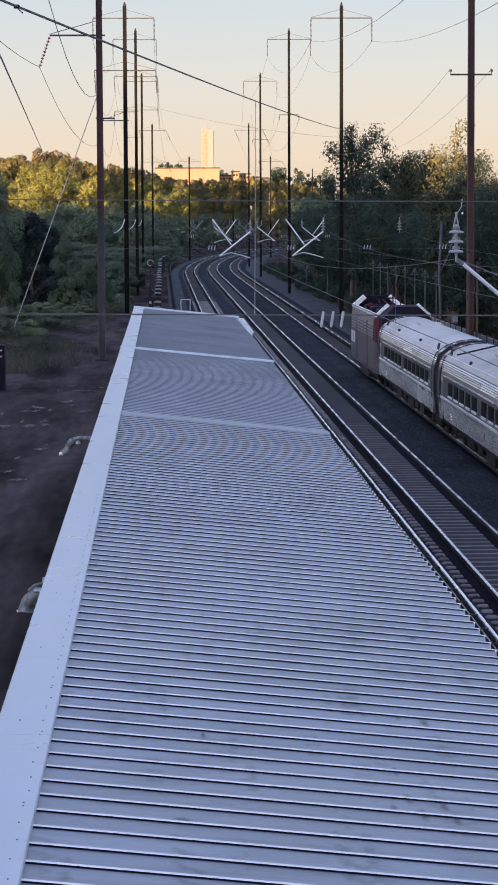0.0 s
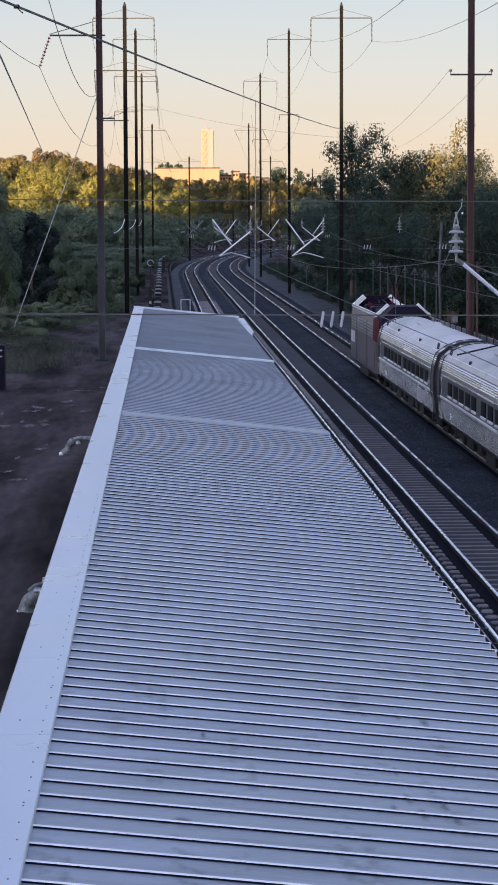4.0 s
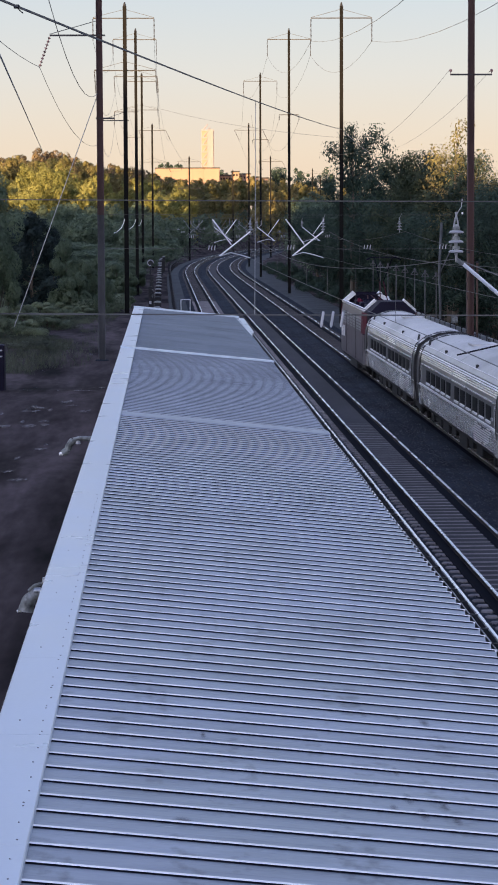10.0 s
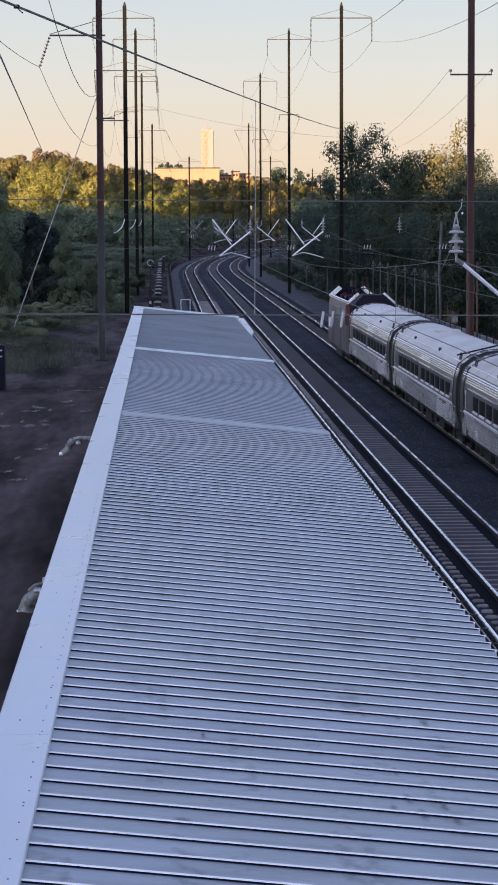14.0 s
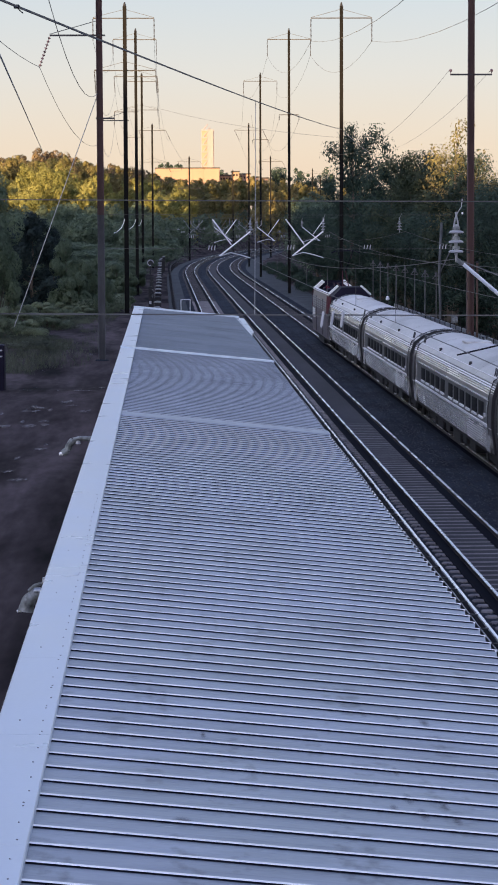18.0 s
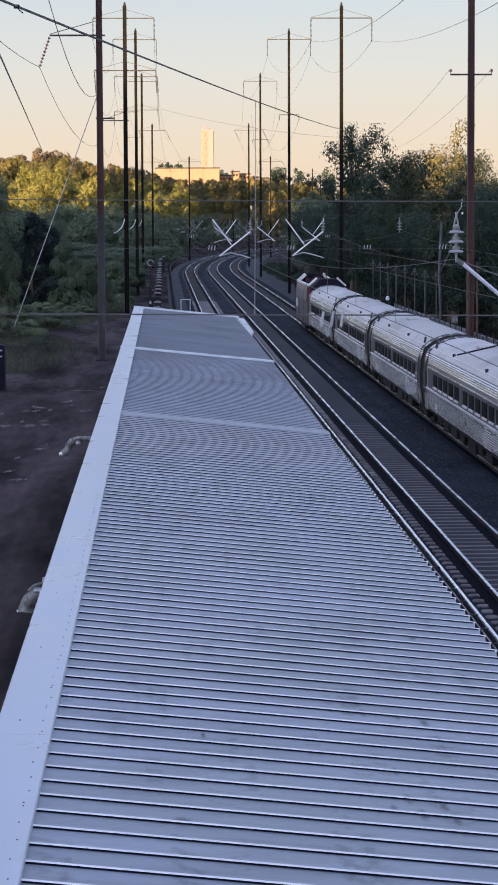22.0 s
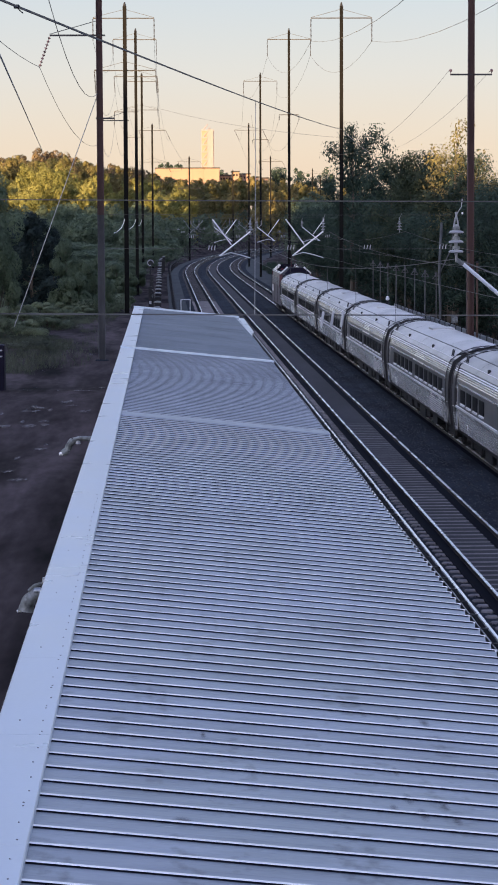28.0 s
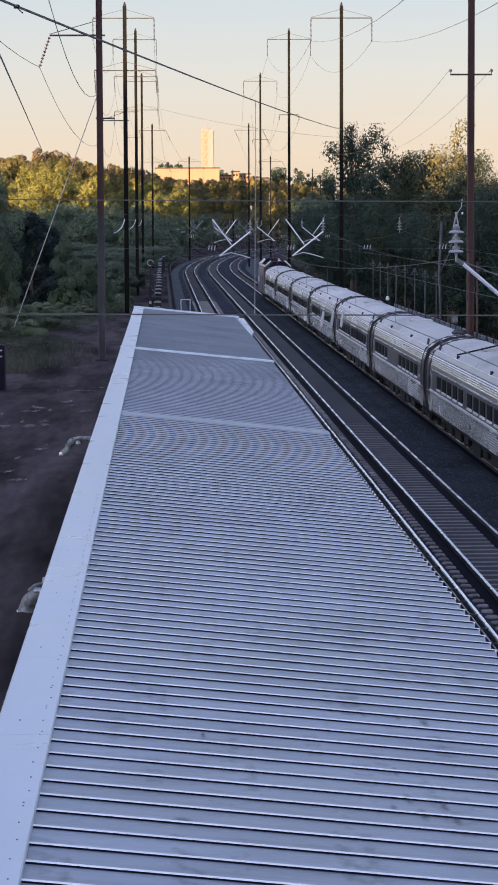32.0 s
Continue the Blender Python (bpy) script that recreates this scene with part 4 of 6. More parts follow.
def pole(x, y, z0, top, arms, w=0.36, mt=None):
    """arms: (z, reach to the left, reach to the right, length of the hanging strings, how far they lean)."""
    po = thing("catenary_pole", "tall weathered brown steel catenary pole with crossarms", "catenary pole", "catenary poles", "structure")
    if y < 150 and x < 0:
        # shade put into grey up to the span wires, low sun into red-brown above
        part("lower_shaft", hpole(w, z0 - 0.3, 8.9, x, y, w * 0.93, True), M_POLEGREY, po, "lower shaft with its shade put into a grey colour")
        part("shaft", hpole(w * 0.93, 8.9, top, x, y, w * 0.8, True), mt, po, "upper shaft with the low sun put into a red-brown colour")
    else:
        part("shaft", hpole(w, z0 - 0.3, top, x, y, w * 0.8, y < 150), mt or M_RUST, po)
    part("footing", Shape().lathe(x, y, [(0.40, z0 - 0.5), (0.36, z0 + 0.02), (0.30, z0 + 0.06)], 12), M_BALLAST, po, "round stained concrete footing")
    if 150 < y < 400 and x < 0:
        c = [(x - 0.15, y - 0.2, 8.75), (x - 0.22, y - 0.2, 8.4), (x - 0.45, y - 0.2, 7.95), (x - 0.85, y - 0.2, 7.62), (x - 1.1, y - 0.2, 7.55)]
        part("curved_bracket", Shape().path(c, 0.035), M_ARM, po, "pale curved bracket")
    part("cap", Shape().lathe(x, y, [(w * 0.42, top), (w * 0.3, top + 0.12), (0.05, top + 0.35)], 8), M_DARKSTEEL, po)
    ends = []
    for z, l, r, hang, lean in arms:
        arm = part("crossarm", Shape().box(x - l, x + r, y - 0.05, y + 0.05, z - 0.042, z + 0.042, 0.01), M_ARMSTEEL, po, "steel crossarm")
        for sg, reach in ((-1, l), (1, r)):
            if reach < 0.6 or hang == 0:
                continue
            e = (x + sg * reach + lean, y, z - hang)
            if hang > 0:
                # near strings take the lit brown, farther ones the dark brown
                part("insulator_string", insulator(Shape(), (x + sg * reach, y, z - 0.06), e, *((0.085, 9) if y < 150 else (0.07, 18))), M_BROWNINS if y < 150 else M_DARKINS, arm, "string of brown porcelain discs")
                ends.append(e)
            else:
                part("pin_insulator", Shape().lathe(x + sg * (reach - 0.02), y, [(0.02, z + 0.04), (0.02, z + 0.13), (0.075, z + 0.15), (0.08, z + 0.23), (0.03, z + 0.28)], 10), M_BROWNINS, arm)
        if hang > 0 and l > 1.5:
            st = Shape()
            for sg, reach in ((-1, l), (1, r)):
                if reach > 1.5:
                    st.tube((x, y, z + 0.75), (x + sg * reach, y, z + 0.06), 0.02, n=5)
            part("stay_rod", st, M_WIRE, po)
    return ends


LEFT_X, RIGHT_X = -3.1, 15.35


def build_overhead():
    left, right = {}, {}
    tops = {36: 26.8, 121: 26.8, 206: 26.72, 291: 31.25, 376: 31.15, 461: 26.75, 546: 22.85}
    for y in SPANS:
        c = {461: 1.23, 546: 9.22}.get(int(y), 0.0)        # the poles stand nearer the inside of the bend than the tracks
        top = tops[int(y)]
        zl = ground(LEFT_X + c, y)
        zr = ground(RIGHT_X + c, y)
        if y < 60:
            la = [(17.9, 2.75, 0.0, 1.75, -0.4)]
            ra = [(16.0, 1.05, 1.05, -1, 0)]
        elif y < 150:
            la = [(17.81, 2.46, 0.3, 1.57, -0.52), (13.7, 0.2, 0.75, 0, 0)]
            ra = [(15.84, 1.05, 1.05, -1, 0)]
        elif y < 250:
            la = [(top - 1.0, 2.7, 2.5, 1.9, 0), (21.33, 2.6, 2.6, 1.9, 0.1), (17.1, 2.0, 0.3, 1.8, 0)]
            ra = [(top - 1.0, 2.6, 2.6, 1.95, 0)]
        elif y < 420:
            la = [(top - 1.0, 2.7, 2.5, 1.9, 0), (top - 5.4, 2.6, 2.6, 1.9, 0.1), (top - 9.6, 2.6, 0.3, 1.6, 0)]
            ra = [(top - 1.0, 2.6, 2.6, 1.95, 0), (top - 10.0, 1.2, 1.2, 0.6, 0)]
        else:
            la = [(top - 1.0, 2.6, 2.6, 1.9, 0.9), (top - 7.0, 2.6, 2.6, 1.9, 0.9)]
            ra = [(top - 1.0, 2.7, 2.7, 1.9, 0.9)]
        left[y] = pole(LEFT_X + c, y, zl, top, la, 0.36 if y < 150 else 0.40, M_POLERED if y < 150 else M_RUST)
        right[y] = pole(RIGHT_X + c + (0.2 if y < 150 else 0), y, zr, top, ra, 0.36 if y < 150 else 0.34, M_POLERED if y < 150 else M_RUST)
    for y, x, top in ((631.0, 18.5, 21.5), (640.0, 40.0, 22.0), (700.0, 46.0, 21.0)):
        pole(x, y, ground(x, y), top, [(top - 1, 2.6, 2.6, 1.9, 0.9)], 0.34)

    # conductors from pole to pole
    def strand(a, b, sag, r=0.016, mt=M_WIRE):
        tagged(part("power_line", sag_line(a, b, sag, r), mt), "thin dark overhead power conductor", "power line", "overhead conductors", "structure")

    for y0, y1 in zip(SPANS, SPANS[1:]):
        for table in (left, right):
            a, b = sorted(table[y0], key=lambda e: (-e[2], e[0])), sorted(table[y1], key=lambda e: (-e[2], e[0]))
            if y0 == 36.0 or (y0 == 121.0 and table is right):
                continue
            if y0 == 121.0 and table is left:
                strand(a[0], b[-1], 1.65, 0.014)
                continue
            for e0, e1 in zip(a, b):
                strand(e0, e1, 2.3, 0.014)
    strand((-8.0, 36, 18.5), left[121.0][0], 1.2, 0.014)
    strand((-3.5, 36, 21.5), (LEFT_X - 0.1, 121.0, 14.93), 3.5, 0.014)
    strand((RIGHT_X + 3.0, 36, 24.3), right[206.0][1], 3.85, 0.016)
    strand((RIGHT_X - 1.95, 36, 24.3), right[206.0][0], 3.7, 0.016)
    for sx in (-1.05, 1.05):
        strand((RIGHT_X + 0.2 + sx, 121.0, 16.12), (RIGHT_X + sx, 206.0, 14.3), 1.5, 0.007)
    strand((RIGHT_X - 4.55, 291.0, 21.2), (RIGHT_X - 3.2, 300.0, 12.0), 0.0, 0.014)
    strand((-1.25, 291.0, 22.3), (RIGHT_X, 206.0, 15.6), 0.5, 0.013)
    # the heavy feeder that crosses the line from one row of poles to the other
    strand((LEFT_X, 36, 12.15), (RIGHT_X, 206.0, 16.3), 0.20, 0.024)
    strand((RIGHT_X, 206.0, 16.35), (RIGHT_X + 6.0, 240.0, 14.9), 0.2, 0.030)
    cl = thing("feeder_clamp", "dark steel clamp on the heavy feeder", "clamp", kind="structure")
    part("jaw", Shape().box(-2.53, -2.43, 41.75, 41.85, 12.235, 12.30, 0.015), M_DARKSTEEL, cl)
    part("tail", Shape().tube((-2.47, 41.8, 12.24), (-2.37, 41.8, 12.15), 0.01, n=6), M_DARKSTEEL, cl)
    tagged(part("drop_cable", sag_line((3.93, 101.0, 13.55), (3.86, 101.0, 4.6), 0.0, 0.017), M_WIREPALE), "pale cable that hangs from the feeder", "cable", "overhead conductors", "structure")
    # guys
    for a, b, r in (((LEFT_X - 0.15, 121.0, 14.75), (-7.51, 121.0, 3.3), 0.021), ((-2.8, 30.0, 12.5), (-14.4, 300.0, 16.2), 0.025)):
        tagged(part("guy_wire", Shape().tube(a, b, r, n=6), M_WIREPALE), "pale steel guy wire that holds a pole", "guy wire", "guy wires", "structure")

    # cross spans: an upper and a lower body wire between each pair of poles, insulated between the tracks
    for y in SPANS[:6]:
        c = bend(y)
        sp = thing("cross_span", "pale wires slung across the tracks between two poles", "span wire", "cross spans", "structure")
        za, zb = 8.92, 7.22
        part("upper_wire", sag_line((LEFT_X + c, y, za), (RIGHT_X + c, y, za - 0.10), 0.02, 0.012), M_WIRE, sp)
        part("lower_wire", sag_line((LEFT_X + c, y, zb), (RIGHT_X + c, y, zb - 0.1), 0.03, 0.014), M_WIRE, sp)
        if y == 36.0:
            part("outer_wire", sag_line((LEFT_X - 9, y, za), (LEFT_X, y, za), 0.02, 0.02), M_WIREPALE, sp)
        for x in (T1 - 1.95, (T1 + T2) / 2 + 0.05, (T2 + T3) / 2, T3 + 1.9):
            dz = 0.06 if y < 60 else -0.06
            for k in range(3):
                xx = x + c - (0.08 if y < 60 else 0.15) + 0.15 * k
                part("post_insulator", Shape().tube((xx + 0.02, y, zb + 0.06 - dz), (xx + 0.017, y, zb + 0.03 - dz), 0.014, 0.023, 10).tube((xx + 0.017, y, zb + 0.03 - dz), (xx - 0.012, y, zb - 0.15 - dz), 0.023, 0.022, 10).tube((xx - 0.012, y, zb - 0.15 - dz), (xx - 0.016, y, zb - 0.18 - dz), 0.022, 0.012, 10), M_WHITE, sp, "white porcelain insulator")
        # registration gear over each track
        for t in (T1, T2, T3):
            x = t + c + (-0.01 if t == T1 else -0.3)
            rg = thing("catenary_support", "pale insulators and steel tubes that hold the contact wire", "catenary support", "catenary supports", "structure")
            stem = part("stem", Shape().tube((x, y, 8.06), (x, y, 8.52), 0.026, n=10), M_STEEL, rg, "grey metal stem")
            for k in range(3):
                b = 8.085 + 0.146 * k
                part("insulator_disc", Shape().lathe(x, y, [(0.05, b + 0.004), (0.102, b + 0.006), (0.112, b + 0.015), (0.112, b + 0.026), (0.098, b + 0.038), (0.055, b + 0.050)], 24), M_DISC, rg, "grimy pale porcelain disc", smooth=True)
                part("disc_cap", Shape().lathe(x, y, [(0.056, b + 0.058), (0.052, b + 0.10), (0.030, b + 0.112)], 14), M_LAMP, rg, "grey metal cap", smooth=True)
            part("hanger", Shape().path([(x - 0.04, y, 8.46), (x - 0.015, y, 8.60), (x + 0.02, y, 8.70)], 0.013).path([(x + 0.04, y, 8.46), (x + 0.015, y, 8.60), (x - 0.01, y, 8.70)], 0.013).path([(x, y, 8.66), (x + 0.08, y, 8.78), (x + 0.09, y, 8.90)], 0.008).path([(x, y, 8.07), (x + 0.01, y, 7.95)], 0.02), M_WIREPALE, rg)
            if y == 36.0:
                part("arm", Shape().tube((x + 0.10, y, 7.93), (x + 1.6, y, 6.66), 0.03, n=12), M_ARM, rg, "bright galvanised tube")
                part("clip", Shape().lathe(x + 0.09, y - 0.03, [(0.006, 8.665), (0.014, 8.672), (0.014, 8.692), (0.006, 8.70)], 10), M_LOCOW, rg, "bright new clip")
                part("clamp", Shape().tube((x + 0.01, y, 7.985), (x + 0.11, y, 7.92), 0.036, n=10), M_LAMP, rg)
                part("steady_rod", Shape().path([(x + 1.6, y, 6.66), (x + 0.9, y, 6.75), (x + 0.02, y, 6.55)], 0.013), M_DARKSTEEL, rg)
            elif t != T3 or y != 121.0:
                sx = -1 if y in (121.0, 291.0) else 1
                # dimming with distance put into colour and thickness of the far tubes
                tube, thick, word = (M_ARM, 1.0, "bright galvanised tube") if y < 250 else (M_STEEL, 0.7, "galvanised tube coloured dimmer for distance")
                part("arm", Shape().tube((x, y, 8.02), (x + sx * 1.55, y, 6.80), 0.038 * thick, n=8), tube, rg, word)
                part("brace", Shape().tube((x + sx * 1.9, y, 8.65), (x + sx * 0.95, y, 7.36), 0.034 * thick, n=8), tube, rg, word)
                part("steady_rod", Shape().path([(x + sx * 1.55, y, 6.80), (x + sx * 1.0, y, 6.97), (x + sx * 0.5, y, 6.86), (x, y, 6.70)], 0.022 * thick), tube, rg)
    # messenger and contact wires with droppers
    for t in (T1, T2, T3):
        for y0, y1 in zip((-49.0,) + SPANS, SPANS[:6]):
            w = thing("catenary_wire", "dark messenger and contact wire over a track", "contact wire", "contact wires", "structure")
            a, b = (t + bend(y0), y0), (t + bend(y1), y1)
            part("messenger", sag_line((*a, 8.0), (*b, 8.0), 0.75, 0.008), M_WIRE, w)
            part("contact_wire", sag_line((*a, 6.66), (*b, 6.66), 0.05, 0.008), M_WIRE, w)
            dr = Shape()
            for i in range(1, 9):
                k = i / 9
                x, yy = a[0] + (b[0] - a[0]) * k, a[1] + (b[1] - a[1]) * k
                dr.tube((x, yy, 6.66 - 0.2 * k * (1 - k)), (x, yy, 8.0 - 3.0 * k * (1 - k)), 0.006, n=4)
            part("droppers", dr, M_WIRE, w)


# ---- trees and undergrowth ----
def leaf_quads(shape, centre, spread, count, size, g, flat=0.75):
    """Leaves strewn about a centre, facing mostly outwards from it."""
    cx, cy, cz = centre
    for _ in range(count):
        gx, gy, gz = (max(-1.7, min(1.7, g.gauss(0, 1))) for _ in range(3))
        nx, ny, nz = gx + g.gauss(0, 0.4), gy + g.gauss(0, 0.4), gz + 0.35 + g.gauss(0, 0.4)
        k = 1.0 / max(1e-6, math.sqrt(nx * nx + ny * ny + nz * nz))
        nx, ny, nz = nx * k, ny * k, nz * k
        x, y, z = cx + gx * spread, cy + gy * spread, cz + gz * spread * flat
        # two directions across the leaf
        ax, ay, az = g.gauss(0, 1), g.gauss(0, 1), g.gauss(0, 1)
        ux, uy, uz = ny * az - nz * ay, nz * ax - nx * az, nx * ay - ny * ax
        s = size * g.uniform(0.6, 1.4)
        k = s / max(1e-6, math.sqrt(ux * ux + uy * uy + uz * uz))
        ux, uy, uz = ux * k, uy * k, uz * k
        wx, wy, wz = (ny * uz - nz * uy) * 0.62, (nz * ux - nx * uz) * 0.62, (nx * uy - ny * ux) * 0.62
        b = s * 0.15
        o = len(shape.v)
        shape.v += [(x - ux, y - uy, z - uz), (x - wx + nx * b, y - wy + ny * b, z - wz + nz * b), (x + ux, y + uy, z + uz), (x + wx + nx * b, y + wy + ny * b, z + wz + nz * b)]
        shape.f.append((o, o + 1, o + 2, o + 3))
        # leaves of a clump catch the light much as the whole clump does
        k = 0.75 / max(1e-6, math.sqrt(gx * gx + gy * gy + (gz + 0.35) ** 2))
        shape.n += [(gx * k + nx * 0.3, gy * k + ny * 0.3, (gz + 0.35) * k + nz * 0.3)] * 4


def build_tree(name, label, h, spread, seed, leaves, size, leafm, gappy=0.5, low=0.25):
    """A tapered trunk with limbs, and leaf clumps along the limbs."""
    g = random.Random(seed)
    tr = thing(name, label, "tree")
    wood, crown = Shape(), Shape()
    pts = [Vector((0, 0, -0.3))]
    for i in range(6):
        p = pts[-1]
        pts.append(Vector((p.x + g.gauss(0, 0.12), p.y + g.gauss(0, 0.12), h * 0.86 * (i + 1) / 6)))
    r0 = 0.022 * h
    for i in range(6):
        wood.tube(pts[i], pts[i + 1], r0 * (1 - i / 6.5), r0 * (1 - (i + 1) / 6.5), 7, False)
    clumps = []
    n = 20
    for i in range(n):
        k = low + (1 - low) * (i + g.random()) / n
        base = pts[min(5, int(k * 6))].lerp(pts[min(6, int(k * 6) + 1)], (k * 6) % 1.0)
        ang = i * 2.4 + g.uniform(-0.5, 0.5)
        shape_r = math.sin(math.pi * min(1, max(0.05, (k - low * 0.6) / (1.08 - low * 0.6)))) ** 0.6
        reach = spread * shape_r * g.uniform(0.55, 1.15)
        tip = base + Vector((math.cos(ang) * reach, math.sin(ang) * reach, min(reach * g.uniform(0.25, 0.75), max(0.2, h * 0.97 - base.z))))
        mid = base.lerp(tip, 0.55) + Vector((0, 0, -0.08 * reach))
        wood.tube(base, mid, r0 * 0.33 * (1.1 - k), r0 * 0.2 * (1.1 - k), 5, False)
        wood.tube(mid, tip, r0 * 0.2 * (1.1 - k), r0 * 0.05, 5, False)
        clumps += [(tip, 0.9), (mid, 0.8), (mid.lerp(tip, 0.5) + Vector((g.gauss(0, 0.4), g.gauss(0, 0.4), g.gauss(0, 0.3))), 0.85)]
    wood.tube(pts[-1], (pts[-1].x + 0.2, pts[-1].y, h * 0.97), r0 * 0.08, r0 * 0.03, 5, False)
    for q in (0.84, 0.88, 0.92, 0.96):
        clumps.append((Vector((pts[-1].x + g.gauss(0, 0.35), pts[-1].y + g.gauss(0, 0.35), h * q)), 0.8))
    for c, q in clumps:
        if g.random() < gappy * 0.3:
            continue
        leaf_quads(crown, c, spread * 0.17 * q * g.uniform(0.8, 1.2), int(leaves / len(clumps) * g.uniform(0.6, 1.4)), size, g)
    part("trunk", wood, M_BARK, tr)
    part("crown", crown, leafm, tr)
    return tr


def build_bush(seed, h, r, leaves, size, leafm):
    g = random.Random(seed)
    b = thing("bush", "dense dark green roadside bush", "bush", "bushes beside the line")
    s, w = Shape(), Shape()
    for i in range(14):
        a, q = g.random() * 6.283, r * math.sqrt(g.random())
        z = h * (1 - 0.6 * (q / r) ** 2) * g.uniform(0.35, 0.95)
        leaf_quads(s, (math.cos(a) * q, math.sin(a) * q, z), r * 0.2, leaves // 14, size, g)
        w.tube((math.cos(a) * q * 0.3, math.sin(a) * q * 0.3, -0.2), (math.cos(a) * q, math.sin(a) * q, z), 0.04, 0.01, 4, False)
    part("wood", w, M_BARK, b)
    part("foliage", s, leafm, b)
    return b


def build_mound(name, label, seed, h, r, clumps, leaves, size, leafm, brow=2):
    """Shrubs overgrown with climbers: rounded clumps piled up to a soft mound."""
    g = random.Random(seed)
    b = thing(name, label, "bush", "overgrown thicket")
    s, w = Shape(), Shape()
    for i in range(clumps):
        a, q = g.random() * 6.283, r * math.sqrt(g.random())
        top = h * (1 - 0.55 * (q / r) ** brow) * g.uniform(0.8, 1.05)
        z = top * g.uniform(0.25, 0.92)
        c = (math.cos(a) * q, math.sin(a) * q, z)
        leaf_shell(s, c, r * g.uniform(0.17, 0.36), leaves // clumps, size, g, 1.0)
        w.tube((c[0] * 0.4, c[1] * 0.4, -0.2), c, 0.05, 0.015, 4, False)
    part("wood", w, M_BARK, b)
    part("foliage", s, leafm, b)
    return b


def place(proto, spots, group):
    """Copies of a plant at (x, y, scale in height, scale in width)."""
    g = random.Random(len(spots) * 13 + int(spots[0][1]))
    tagged(proto, group=group)
    for i, (x, y, sz, sw) in enumerate(spots):
        m = Matrix.LocRotScale((x, y, ground(x, y) - 0.05), Euler((0, 0, g.random() * 6.28)), (sw, sw, sz))
        if i == 0:
            proto.matrix_basis = m
        else:
            copy_thing(proto, m)


def leaf_shell(shape, centre, r, count, size, g, flat=0.85):
    """Leaves over the outside of a rounded clump."""
    cx, cy, cz = centre
    for _ in range(count):
        dx, dy, dz = g.gauss(0, 1), g.gauss(0, 1), g.gauss(0, 1) + 0.25
        k = 1.0 / max(1e-6, math.sqrt(dx * dx + dy * dy + dz * dz))
        dx, dy, dz = dx * k, dy * k, dz * k
        q = r * (1.03 - 0.3 * g.random() ** 2)
        n = Vector((dx + g.gauss(0, 0.4), dy + g.gauss(0, 0.4), dz + g.gauss(0, 0.4))).normalized()
        u = n.orthogonal().normalized()
        s = size * g.uniform(0.6, 1.4)
        w = n.cross(u) * s * 0.7
        u = u * s
        p = Vector((cx + dx * q, cy + dy * q, cz + dz * q * flat))
        o = len(shape.v)
        shape.v += [tuple(p - u), tuple(p - w), tuple(p + u), tuple(p + w)]
        shape.f.append((o, o + 1, o + 2, o + 3))
        shape.n += [(dx * 0.7 + n.x * 0.3, dy * 0.7 + n.y * 0.3, dz * 0.7 + n.z * 0.3)] * 4


def build_woods(name, label, rows, leafm, size, leaves, seed):
    """A far wood: many crowns in one mesh, each of several rounded clumps."""
    g = random.Random(seed)
    s = Shape()
    for x, y, h, r in rows:
        z = ground(x, y)
        leaf_shell(s, (x, y, z + h * 0.64), r * 0.5, leaves // 5, size, g)
        for i in range(g.randint(9, 13)):
            a, q = g.random() * 6.283, r * g.uniform(0.35, 0.85)
            k = g.uniform(0.42, 0.94)
            leaf_shell(s, (x + math.cos(a) * q * (1.25 - k), y + math.sin(a) * q * (1.25 - k), z + h * k), r * g.uniform(0.13, 0.34), leaves // 16, size, g, 1.25)
        leaf_quads(s, (x, y, z + h * 0.25), r * 0.5, leaves // 8, size, g, 0.9)
    tagged(part(name, s, leafm), label, "woods", kind="stuff")


